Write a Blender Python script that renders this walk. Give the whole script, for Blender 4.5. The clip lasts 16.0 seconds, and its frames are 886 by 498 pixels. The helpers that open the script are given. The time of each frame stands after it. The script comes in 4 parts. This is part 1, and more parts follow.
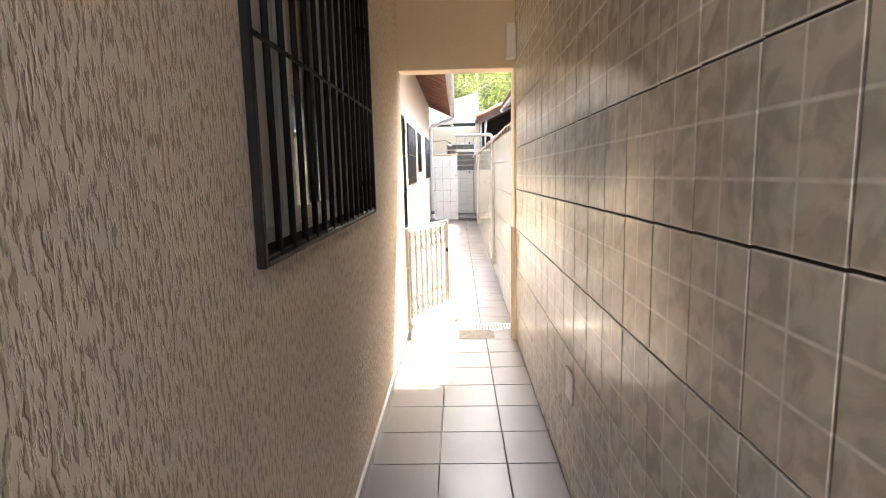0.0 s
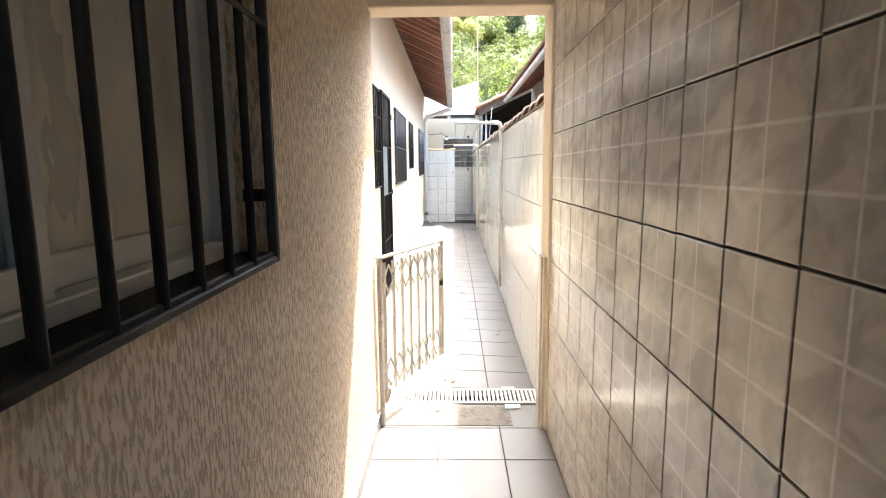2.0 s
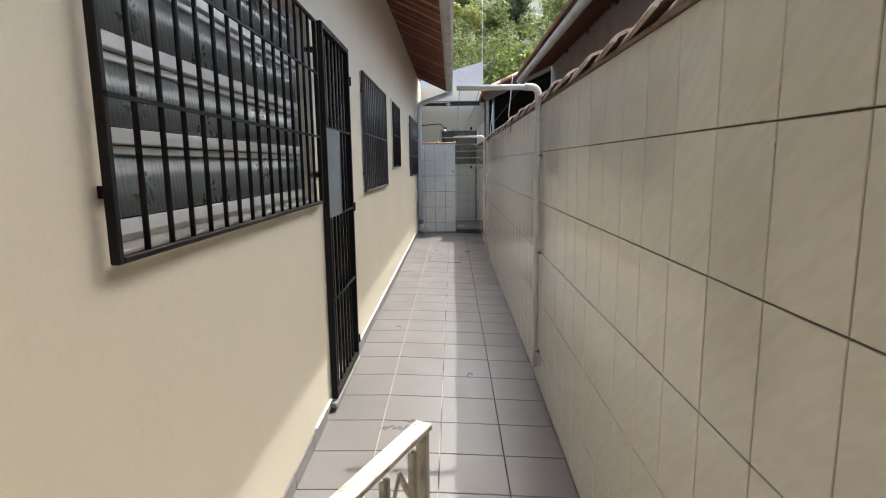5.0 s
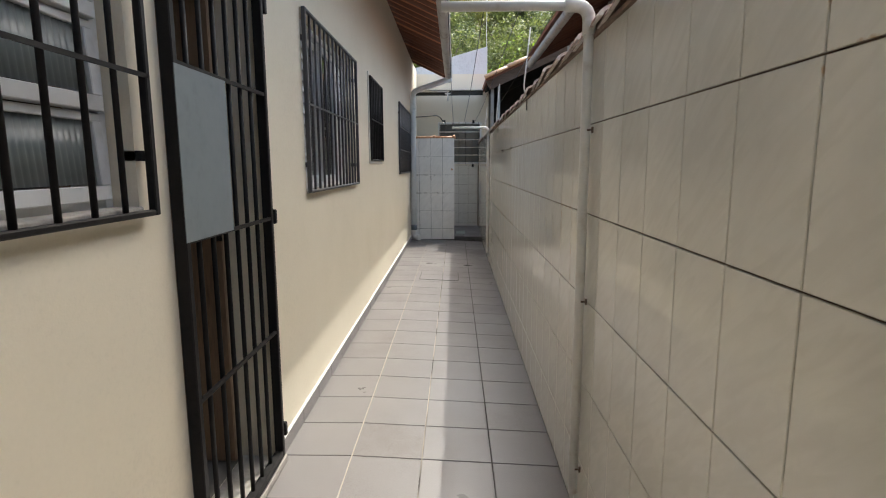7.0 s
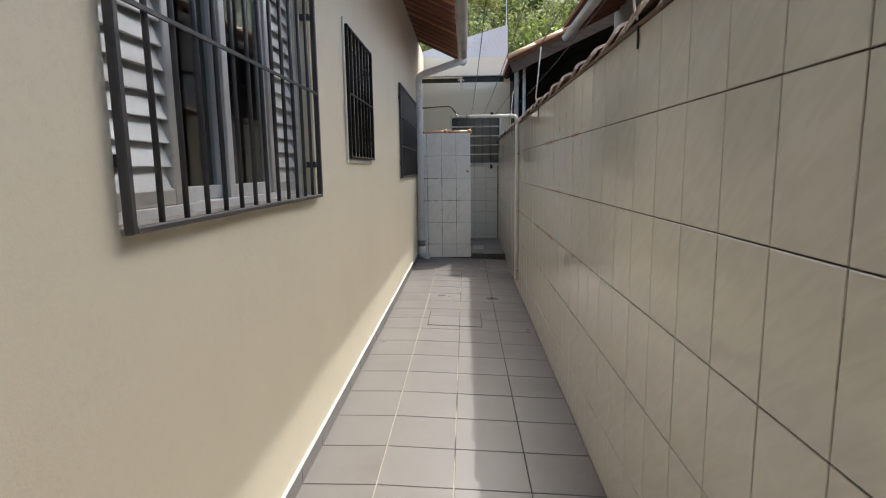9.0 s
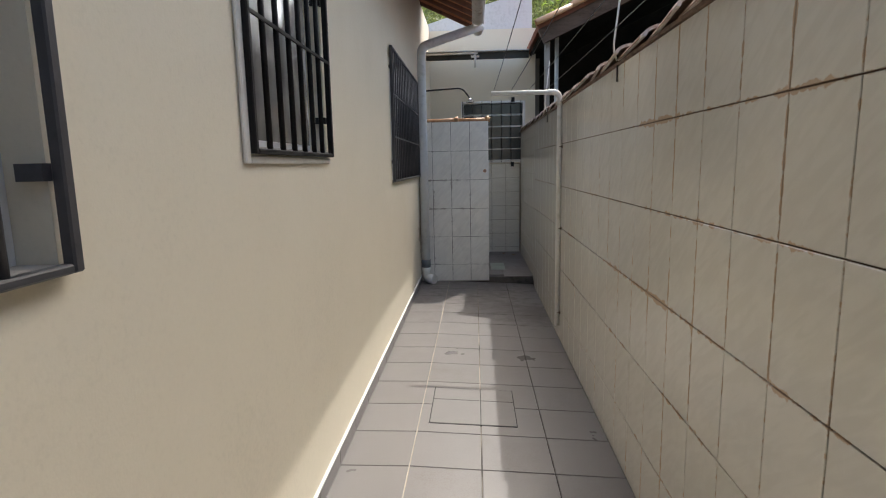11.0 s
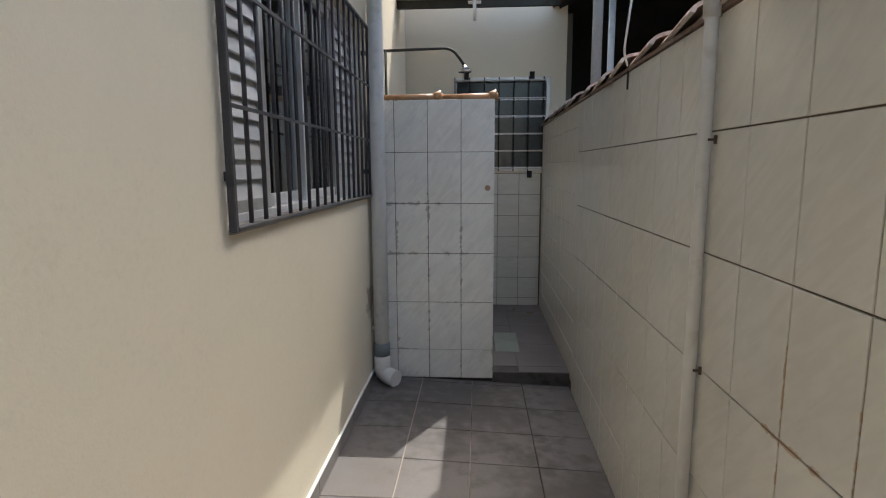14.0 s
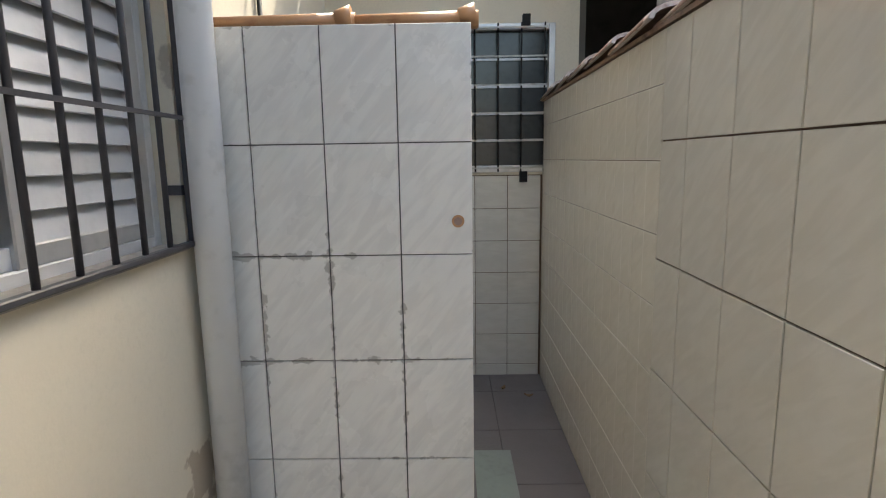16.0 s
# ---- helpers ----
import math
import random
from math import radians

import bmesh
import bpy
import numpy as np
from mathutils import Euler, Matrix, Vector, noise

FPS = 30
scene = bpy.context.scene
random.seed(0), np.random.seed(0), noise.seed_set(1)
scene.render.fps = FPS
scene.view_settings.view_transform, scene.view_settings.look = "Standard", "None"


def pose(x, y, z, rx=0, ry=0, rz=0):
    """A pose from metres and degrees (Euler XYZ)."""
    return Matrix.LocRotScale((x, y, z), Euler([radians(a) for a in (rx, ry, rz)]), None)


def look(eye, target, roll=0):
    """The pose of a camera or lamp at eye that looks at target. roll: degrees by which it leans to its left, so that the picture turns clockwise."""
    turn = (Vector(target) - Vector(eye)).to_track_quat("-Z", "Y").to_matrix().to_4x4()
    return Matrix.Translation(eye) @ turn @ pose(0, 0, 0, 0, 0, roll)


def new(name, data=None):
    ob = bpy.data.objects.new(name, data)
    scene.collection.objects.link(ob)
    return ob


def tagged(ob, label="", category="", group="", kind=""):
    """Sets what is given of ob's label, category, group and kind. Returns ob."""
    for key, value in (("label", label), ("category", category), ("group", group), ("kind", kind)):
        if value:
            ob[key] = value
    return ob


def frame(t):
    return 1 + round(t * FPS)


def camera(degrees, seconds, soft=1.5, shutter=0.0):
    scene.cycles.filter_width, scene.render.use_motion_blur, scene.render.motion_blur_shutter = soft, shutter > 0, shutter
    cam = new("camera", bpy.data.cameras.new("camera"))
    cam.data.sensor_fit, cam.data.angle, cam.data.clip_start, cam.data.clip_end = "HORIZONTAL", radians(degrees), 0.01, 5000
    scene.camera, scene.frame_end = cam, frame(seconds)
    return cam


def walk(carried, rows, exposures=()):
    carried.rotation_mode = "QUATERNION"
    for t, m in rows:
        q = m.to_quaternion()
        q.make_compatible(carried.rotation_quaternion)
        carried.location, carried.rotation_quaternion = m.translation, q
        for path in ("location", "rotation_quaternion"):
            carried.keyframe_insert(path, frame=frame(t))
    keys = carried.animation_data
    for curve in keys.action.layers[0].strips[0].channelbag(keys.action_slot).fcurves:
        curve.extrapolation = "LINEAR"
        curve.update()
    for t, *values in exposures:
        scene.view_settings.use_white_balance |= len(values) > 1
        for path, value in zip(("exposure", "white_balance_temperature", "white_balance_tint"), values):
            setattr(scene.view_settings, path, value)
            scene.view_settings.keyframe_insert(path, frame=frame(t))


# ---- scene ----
cam = camera(78.4, 16.0, soft=1.1)
PATH = [
    (0, (0.068, -2.277, 1.299), (0.01, -0.299, 1.012), -1.4),
    (0.5, (0.088, -1.93, 1.299), (0.034, 0.047, 1.0), -0.9),
    (1, (0.055, -1.537, 1.306), (0.007, 0.439, 1.004), -0.6),
    (1.5, (0.049, -1.171, 1.301), (0.008, 0.806, 0.999), -1.0),
    (2, (0.04, -0.79, 1.301), (0.001, 1.187, 1.001), -0.5),
    (2.5, (0.003, -0.374, 1.3), (-0.037, 1.603, 1.001), -1.1),
    (3, (0.034, 0.03, 1.288), (-0.003, 2.008, 0.99), -1.1),
    (3.5, (0.024, 0.426, 1.288), (-0.013, 2.402, 0.983), -0.6),
    (4, (0.005, 0.836, 1.306), (-0.031, 2.811, 0.993), -0.8),
    (6.5, (0.082, 2.587, 1.269), (0.041, 4.563, 0.965), -0.5),
    (7, (0.095, 2.966, 1.234), (0.049, 4.942, 0.929), -0.2),
    (7.5, (0.076, 3.382, 1.223), (0.016, 5.358, 0.918), 0.8),
    (8, (0.004, 3.817, 1.238), (-0.065, 5.793, 0.938), -1.1),
    (8.5, (0.019, 4.272, 1.22), (-0.055, 6.248, 0.924), -0.9),
    (9, (0.004, 4.682, 1.217), (-0.08, 6.659, 0.921), -0.8),
    (11.5, (-0.087, 6.778, 1.249), (-0.214, 8.749, 0.931), -1.3),
    (12, (-0.104, 7.229, 1.261), (-0.229, 9.198, 0.928), -1.6),
    (12.5, (-0.075, 7.651, 1.275), (-0.208, 9.618, 0.94), -1.4),
    (13, (-0.103, 8.091, 1.298), (-0.235, 10.059, 0.965), -1.5),
    (13.5, (-0.077, 8.501, 1.292), (-0.199, 10.473, 0.976), -1.0),
    (14, (-0.024, 8.855, 1.282), (-0.149, 10.829, 0.987), -0.3),
    (14.5, (-0.056, 9.305, 1.313), (-0.144, 11.282, 1.023), -0.3),
    (15, (0.001, 9.746, 1.303), (-0.072, 11.723, 1.009), -0.7),
    (15.5, (-0.008, 10.171, 1.31), (-0.059, 12.146, 0.999), -0.4),
    (16, (0.015, 10.607, 1.33), (-0.013, 12.58, 1.003), -0.9),
]
EXPOSURES = [(0.0, 4.0, 7000, 10), (1.0, 4.05, 6700, 8), (2.0, 3.75, 6450, 6), (3.0, 3.2, 6250, 5), (4.0, 2.3, 6250, 5), (6.5, 1.83, 6480, 5), (8.0, 1.85, 6500, 5), (9.0, 1.72, 6480, 5), (12.0, 1.62, 6500, 7), (14.5, 1.78, 6500, 6), (16.0, 2.4, 6950, 6)]
walk(cam, [(t, look(eye, target, roll)) for t, eye, target, roll in PATH], EXPOSURES)

# ---- light ----
SUN_WAY = Vector((0.29, 0.57, 1.0)).normalized()
world = bpy.data.worlds.new("sky")
scene.world = world
world.use_nodes = True
wn = world.node_tree
sky = wn.nodes.new("ShaderNodeTexSky")
sky.sky_type, sky.sun_disc = "NISHITA", False
sky.dust_density, sky.air_density = 5.0, 1.2
sky.sun_elevation = math.asin(SUN_WAY.z)
sky.sun_rotation = math.atan2(SUN_WAY.x, SUN_WAY.y)
wn.links.new(sky.outputs[0], wn.nodes["Background"].inputs[0])
wn.nodes["Background"].inputs[1].default_value = 0.15
sun = new("sun", bpy.data.lights.new("sun", "SUN"))
sun.data.energy, sun.data.angle, sun.data.color = 1.35, radians(0.53), (1.0, 0.965, 0.91)
sun.matrix_world = look(SUN_WAY * 30, (0, 0, 0))


# ---- materials ----
def mat(name, color, rough=0.6, metal=0.0, vary=0.12, grain=40.0, stain=2.0, bump=0.15, bump_scale=None, dirt=None, per=0.0, spec=0.5, stretch=(1, 1, 1), coord="Object", trans=0.0):
    """Painted, cast or fired stuff: colour with grain and stains at two scales, and a fine relief."""
    m = bpy.data.materials.new(name)
    m.use_nodes = True
    t = m.node_tree
    b = t.nodes["Principled BSDF"]
    co = t.nodes.new("ShaderNodeTexCoord")
    mp = t.nodes.new("ShaderNodeMapping")
    mp.inputs["Scale"].default_value = stretch
    geo = t.nodes.new("ShaderNodeNewGeometry")
    if coord == "World":
        t.links.new(geo.outputs["Position"], mp.inputs[0])
    else:
        t.links.new(co.outputs["Object"], mp.inputs[0])
    fine, wide = t.nodes.new("ShaderNodeTexNoise"), t.nodes.new("ShaderNodeTexNoise")
    fine.inputs["Scale"].default_value, fine.inputs["Detail"].default_value = grain, 6
    wide.inputs["Scale"].default_value, wide.inputs["Detail"].default_value = stain, 5
    wide.inputs["Roughness"].default_value = 0.65
    for n in (fine, wide):
        t.links.new(mp.outputs[0], n.inputs[0])
    mix = t.nodes.new("ShaderNodeMath")
    mix.operation = "ADD"
    t.links.new(fine.outputs[0], mix.inputs[0])
    t.links.new(wide.outputs[0], mix.inputs[1])
    last = mix
    if per:
        info = t.nodes.new("ShaderNodeObjectInfo")
        mul = t.nodes.new("ShaderNodeMath")
        mul.operation, mul.inputs[1].default_value = "MULTIPLY_ADD", per
        t.links.new(info.outputs["Random"], mul.inputs[0])
        t.links.new(mix.outputs[0], mul.inputs[2])
        last = mul
    ramp = t.nodes.new("ShaderNodeValToRGB")
    scale = t.nodes.new("ShaderNodeMath")
    scale.operation, scale.inputs[1].default_value = "MULTIPLY", 0.5
    t.links.new(last.outputs[0], scale.inputs[0])
    t.links.new(scale.outputs[0], ramp.inputs[0])
    c = Vector(color[:3])
    d = Vector(dirt[:3]) if dirt else c * (1 - 2 * vary)
    ramp.color_ramp.elements[0].position, ramp.color_ramp.elements[0].color = 0.33, (*d, 1)
    ramp.color_ramp.elements[1].position, ramp.color_ramp.elements[1].color = 0.62 + per * 0.3, (*(c * (1 + vary * 0.6)), 1)
    mid = ramp.color_ramp.elements.new(0.47 + per * 0.12)
    mid.color = (*c, 1)
    t.links.new(ramp.outputs[0], b.inputs["Base Color"])
    rr = t.nodes.new("ShaderNodeMapRange")
    rr.inputs["From Min"].default_value, rr.inputs["From Max"].default_value = 0.3, 0.7
    rr.inputs["To Min"].default_value, rr.inputs["To Max"].default_value = min(1, rough * 1.25), rough * 0.8
    t.links.new(wide.outputs[0], rr.inputs[0])
    t.links.new(rr.outputs[0], b.inputs["Roughness"])
    b.inputs["Metallic"].default_value = metal
    b.inputs["Specular IOR Level"].default_value = spec
    b.inputs["Transmission Weight"].default_value = trans
    if bump:
        bp = t.nodes.new("ShaderNodeBump")
        bp.inputs["Strength"].default_value, bp.inputs["Distance"].default_value = bump, 0.004
        src = fine
        if bump_scale:
            src = t.nodes.new("ShaderNodeTexNoise")
            src.inputs["Scale"].default_value, src.inputs["Detail"].default_value = bump_scale, 4
            t.links.new(mp.outputs[0], src.inputs[0])
        t.links.new(src.outputs[0], bp.inputs["Height"])
        t.links.new(bp.outputs[0], b.inputs["Normal"])
    return m


def glass(name, color=(0.8, 0.85, 0.83), rough=0.02):
    m = bpy.data.materials.new(name)
    m.use_nodes = True
    b = m.node_tree.nodes["Principled BSDF"]
    b.inputs["Base Color"].default_value = (*color, 1)
    b.inputs["Roughness"].default_value = rough
    b.inputs["Transmission Weight"].default_value = 1.0
    b.inputs["IOR"].default_value = 1.45
    return m


def stucco_material():
    """Trowelled plaster: vertical drag marks, coloured darker and sandier in the grooves."""
    m = mat("scratched_plaster", (0.76, 0.645, 0.52), rough=0.9, vary=0.05, grain=60, stain=1.2, bump=0, coord="World")
    t = m.node_tree
    b = t.nodes["Principled BSDF"]
    geo = t.nodes.new("ShaderNodeNewGeometry")
    mp = t.nodes.new("ShaderNodeMapping")
    mp.inputs["Scale"].default_value = (1, 1, 0.27)
    warp = t.nodes.new("ShaderNodeTexNoise")
    warp.inputs["Scale"].default_value = 122
    warp.inputs["Detail"].default_value = 3
    warp.inputs["Roughness"].default_value = 0.5
    t.links.new(geo.outputs["Position"], mp.inputs[0])
    t.links.new(mp.outputs[0], warp.inputs[0])
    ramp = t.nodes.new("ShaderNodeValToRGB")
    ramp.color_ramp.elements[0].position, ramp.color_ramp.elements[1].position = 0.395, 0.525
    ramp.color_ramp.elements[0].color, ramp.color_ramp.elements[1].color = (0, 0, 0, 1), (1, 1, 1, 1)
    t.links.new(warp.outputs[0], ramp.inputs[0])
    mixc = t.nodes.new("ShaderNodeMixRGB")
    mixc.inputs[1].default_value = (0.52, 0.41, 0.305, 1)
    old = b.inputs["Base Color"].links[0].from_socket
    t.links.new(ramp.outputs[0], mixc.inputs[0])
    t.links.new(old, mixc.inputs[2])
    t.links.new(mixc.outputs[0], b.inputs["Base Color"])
    bp = t.nodes.new("ShaderNodeBump")
    bp.inputs["Strength"].default_value, bp.inputs["Distance"].default_value = 0.8, 0.009
    t.links.new(ramp.outputs[0], bp.inputs["Height"])
    t.links.new(bp.outputs[0], b.inputs["Normal"])
    return m


def veined_tile(name, color, vein, rough, scale=9.0, per=0.25, turn=(40, 0, 0), stretch=4.5):
    """Glazed ceramic with faint slanting veins."""
    m = mat(name, color, rough=rough, vary=0.03, grain=20, stain=3, bump=0.03, bump_scale=6, per=per, coord="World")
    t = m.node_tree
    b = t.nodes["Principled BSDF"]
    geo = t.nodes.new("ShaderNodeNewGeometry")
    info = t.nodes.new("ShaderNodeObjectInfo")
    add = t.nodes.new("ShaderNodeVectorMath")
    add.operation = "MULTIPLY_ADD"
    add.inputs[1].default_value = (7, 7, 7)
    t.links.new(info.outputs["Random"], add.inputs[0])
    t.links.new(geo.outputs["Position"], add.inputs[2])
    mp = t.nodes.new("ShaderNodeMapping")
    mp.inputs["Scale"].default_value = (0.9, 0.9, stretch)
    spin = t.nodes.new("ShaderNodeMapping")
    spin.inputs["Rotation"].default_value = [radians(a) for a in turn]
    t.links.new(add.outputs[0], spin.inputs[0])
    t.links.new(spin.outputs[0], mp.inputs[0])
    n = t.nodes.new("ShaderNodeTexNoise")
    n.inputs["Scale"].default_value, n.inputs["Detail"].default_value, n.inputs["Distortion"].default_value = scale, 5, 0.6
    t.links.new(mp.outputs[0], n.inputs[0])
    ramp = t.nodes.new("ShaderNodeValToRGB")
    ramp.color_ramp.elements[0].position, ramp.color_ramp.elements[1].position = 0.40, 0.58
    t.links.new(n.outputs[0], ramp.inputs[0])
    mixc = t.nodes.new("ShaderNodeMixRGB")
    old = b.inputs["Base Color"].links[0].from_socket
    mixc.inputs[1].default_value = (*vein, 1)
    t.links.new(ramp.outputs[0], mixc.inputs[0])
    t.links.new(old, mixc.inputs[2])
    t.links.new(mixc.outputs[0], b.inputs["Base Color"])
    return m


def edge_stain(m, w, h, color, reach, amount, stretch_y=None):
    """Rusty or mortar smears that creep in from a tile's edges, most along the stretch (middle, half length) of the wall."""
    t = m.node_tree
    b = t.nodes["Principled BSDF"]
    co = t.nodes.new("ShaderNodeTexCoord")
    sep = t.nodes.new("ShaderNodeSeparateXYZ")
    t.links.new(co.outputs["Object"], sep.inputs[0])
    def math2(op, a, c):
        n = t.nodes.new("ShaderNodeMath")
        n.operation = op
        for k, v in enumerate((a, c)):
            if isinstance(v, (int, float)):
                n.inputs[k].default_value = v
            else:
                t.links.new(v, n.inputs[k])
        return n.outputs[0]
    dx_ = math2("MINIMUM", sep.outputs[0], math2("SUBTRACT", w, sep.outputs[0]))
    if stretch_y:
        dx_ = math2("MULTIPLY", dx_, 2.2)
    dy_ = math2("MINIMUM", sep.outputs[1], math2("SUBTRACT", h, sep.outputs[1]))
    d = math2("MINIMUM", dx_, dy_)
    geo = t.nodes.new("ShaderNodeNewGeometry")
    big, small = t.nodes.new("ShaderNodeTexNoise"), t.nodes.new("ShaderNodeTexNoise")
    big.inputs["Scale"].default_value, small.inputs["Scale"].default_value = 1.7, 34
    small.inputs["Detail"].default_value = 5
    for n in (big, small):
        t.links.new(geo.outputs["Position"], n.inputs[0])
    grip = 1.06 - amount
    if stretch_y:
        along_wall = t.nodes.new("ShaderNodeSeparateXYZ")
        t.links.new(geo.outputs["Position"], along_wall.inputs[0])
        off = math2("ABSOLUTE", math2("SUBTRACT", along_wall.outputs[1], stretch_y[0]), 0.0)
        grip = math2("SUBTRACT", 1.06, math2("MULTIPLY", math2("MAXIMUM", math2("SUBTRACT", 1.0, math2("MULTIPLY", off, 1.0 / stretch_y[1])), 0.1), amount))
    lim = math2("MULTIPLY", math2("MAXIMUM", math2("SUBTRACT", math2("ADD", big.outputs[0], math2("MULTIPLY", small.outputs[0], 0.7)), grip), 0.0), reach)
    f = math2("MULTIPLY", math2("MINIMUM", math2("MAXIMUM", math2("MULTIPLY", math2("SUBTRACT", lim, d), 260.0), 0.0), 1.0), 0.75)
    mixc = t.nodes.new("ShaderNodeMixRGB")
    old = b.inputs["Base Color"].links[0].from_socket
    t.links.new(f, mixc.inputs[0])
    t.links.new(old, mixc.inputs[1])
    mixc.inputs[2].default_value = (*color, 1)
    t.links.new(mixc.outputs[0], b.inputs["Base Color"])
    return m


def printed_grid(m, sx, sy, color):
    """Soft pale lines printed under the glaze, sx and sy apart on the tile."""
    t = m.node_tree
    b = t.nodes["Principled BSDF"]
    co = t.nodes.new("ShaderNodeTexCoord")
    sep = t.nodes.new("ShaderNodeSeparateXYZ")
    n = t.nodes.new("ShaderNodeTexNoise")
    n.inputs["Scale"].default_value = 25
    t.links.new(co.outputs["Object"], sep.inputs[0])
    t.links.new(co.outputs["Object"], n.inputs[0])
    masks = []
    for axis, step, width in ((0, sx, 0.0024), (1, sy, 0.0026)):
        pp = t.nodes.new("ShaderNodeMath")
        pp.operation, pp.inputs[1].default_value = "PINGPONG", step
        t.links.new(sep.outputs[axis], pp.inputs[0])
        r = t.nodes.new("ShaderNodeMapRange")
        r.interpolation_type = "SMOOTHSTEP"
        edge, core = (step - 2.0 * width, step - 0.3 * width) if axis == 0 else (2.0 * width, 0.3 * width)
        r.inputs["From Min"].default_value, r.inputs["From Max"].default_value = edge, core
        t.links.new(pp.outputs[0], r.inputs[0])
        masks.append(r.outputs[0])
    mx = t.nodes.new("ShaderNodeMath")
    mx.operation = "MAXIMUM"
    for k in (0, 1):
        t.links.new(masks[k], mx.inputs[k])
    mul = t.nodes.new("ShaderNodeMath")
    mul.operation = "MULTIPLY"
    gain = t.nodes.new("ShaderNodeMath")
    gain.operation, gain.use_clamp, gain.inputs[1].default_value = "MULTIPLY", True, 1.5
    t.links.new(n.outputs[0], gain.inputs[0])
    t.links.new(mx.outputs[0], mul.inputs[0])
    t.links.new(gain.outputs[0], mul.inputs[1])
    mixc = t.nodes.new("ShaderNodeMixRGB")
    old = b.inputs["Base Color"].links[0].from_socket
    t.links.new(mul.outputs[0], mixc.inputs[0])
    t.links.new(old, mixc.inputs[1])
    mixc.inputs[2].default_value = (*color, 1)
    t.links.new(mixc.outputs[0], b.inputs["Base Color"])
    return m


M_STUCCO = stucco_material()
M_PAINT = mat("cream_wall_paint", (0.68, 0.625, 0.505), rough=0.65, vary=0.03, grain=90, stain=1.1, bump=0.12, bump_scale=160, coord="World")
M_BEAM = mat("peach_wall_paint", (0.68, 0.565, 0.42), rough=0.75, vary=0.03, grain=80, stain=1.3, bump=0.1, coord="World")
M_WHITE = mat("white_wall_paint", (0.74, 0.74, 0.72), rough=0.7, vary=0.05, grain=30, stain=0.8, bump=0.1, coord="World")
M_TILE1 = veined_tile("grey_beige_glazed_tile", (0.61, 0.565, 0.485), (0.455, 0.41, 0.345), 0.15, scale=14.0, per=0.3, stretch=1.2)
M_TILE2 = veined_tile("cream_glazed_tile", (0.69, 0.67, 0.595), (0.655, 0.635, 0.56), 0.10, per=0.12)
M_GABLE = mat("bluish_render", (0.58, 0.59, 0.61), rough=0.9, vary=0.08, grain=30, stain=2, bump=0.2, coord="World")
M_TILE5 = veined_tile("cream_square_tile", (0.70, 0.675, 0.59), (0.665, 0.64, 0.555), 0.10, per=0.12)
M_PATCH = mat("mint_grey_tile", (0.24, 0.28, 0.25), rough=0.4, vary=0.1, grain=30, stain=5, bump=0.1)
M_LEAF_DRY = mat("dry_leaf", (0.22, 0.14, 0.07), rough=0.8, vary=0.2, grain=60, stain=20, bump=0.2)
M_TILE3 = veined_tile("white_glazed_tile", (0.86, 0.85, 0.805), (0.80, 0.79, 0.75), 0.28, per=0.12, turn=(0, 50, 0))
M_TILE4 = veined_tile("pale_square_tile", (0.70, 0.68, 0.62), (0.66, 0.64, 0.58), 0.2, per=0.15)
printed_grid(M_TILE5, 0.0923, 0.0923, (0.80, 0.78, 0.71))
printed_grid(M_TILE1, 0.09725, 0.0479, (0.82, 0.79, 0.72))
def ragged_patch(m, at, reach, color, soft=0.1):
    """One patch of another colour with a ragged outline."""
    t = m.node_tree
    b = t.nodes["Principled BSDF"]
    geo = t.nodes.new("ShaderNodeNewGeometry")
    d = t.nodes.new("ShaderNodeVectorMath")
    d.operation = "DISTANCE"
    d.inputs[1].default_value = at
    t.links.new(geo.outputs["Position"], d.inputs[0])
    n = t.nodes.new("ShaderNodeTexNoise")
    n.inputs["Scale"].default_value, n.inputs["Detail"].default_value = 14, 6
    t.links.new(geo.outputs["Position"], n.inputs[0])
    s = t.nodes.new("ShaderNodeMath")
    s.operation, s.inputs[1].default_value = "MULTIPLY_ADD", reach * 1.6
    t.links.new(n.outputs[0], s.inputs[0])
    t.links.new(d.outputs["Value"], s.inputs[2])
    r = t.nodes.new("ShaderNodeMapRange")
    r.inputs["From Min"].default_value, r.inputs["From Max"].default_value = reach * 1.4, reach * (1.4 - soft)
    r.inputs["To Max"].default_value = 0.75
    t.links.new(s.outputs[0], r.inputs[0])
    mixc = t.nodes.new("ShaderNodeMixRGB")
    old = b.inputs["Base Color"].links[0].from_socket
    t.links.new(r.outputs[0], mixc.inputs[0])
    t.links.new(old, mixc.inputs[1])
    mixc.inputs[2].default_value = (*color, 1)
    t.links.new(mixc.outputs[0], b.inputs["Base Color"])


# Damp, flaking stains on the house wall by the downpipe.
ragged_patch(M_PAINT, (-0.65, 11.93, 0.52), 0.16, (0.36, 0.29, 0.21))
ragged_patch(M_PAINT, (-0.65, 12.00, 1.55), 0.12, (0.36, 0.31, 0.25))
edge_stain(M_TILE2, 0.196, 0.292, (0.50, 0.33, 0.19), 0.06, 0.27, (8.3, 2.3))
edge_stain(M_TILE3, 0.1915, 0.295, (0.42, 0.40, 0.36), 0.085, 0.14)
M_GROUT_DARK = mat("dark_grout", (0.055, 0.04, 0.028), rough=0.9, vary=0.3, grain=20, stain=3, bump=0.2, coord="World")
M_GROUT = mat("brown_grout", (0.13, 0.088, 0.055), rough=0.9, vary=0.4, grain=14, stain=1.5, bump=0.2, coord="World")
M_GROUT_GREY = mat("grey_grout", (0.085, 0.08, 0.075), rough=0.9, vary=0.3, grain=20, stain=2, bump=0.2, coord="World")
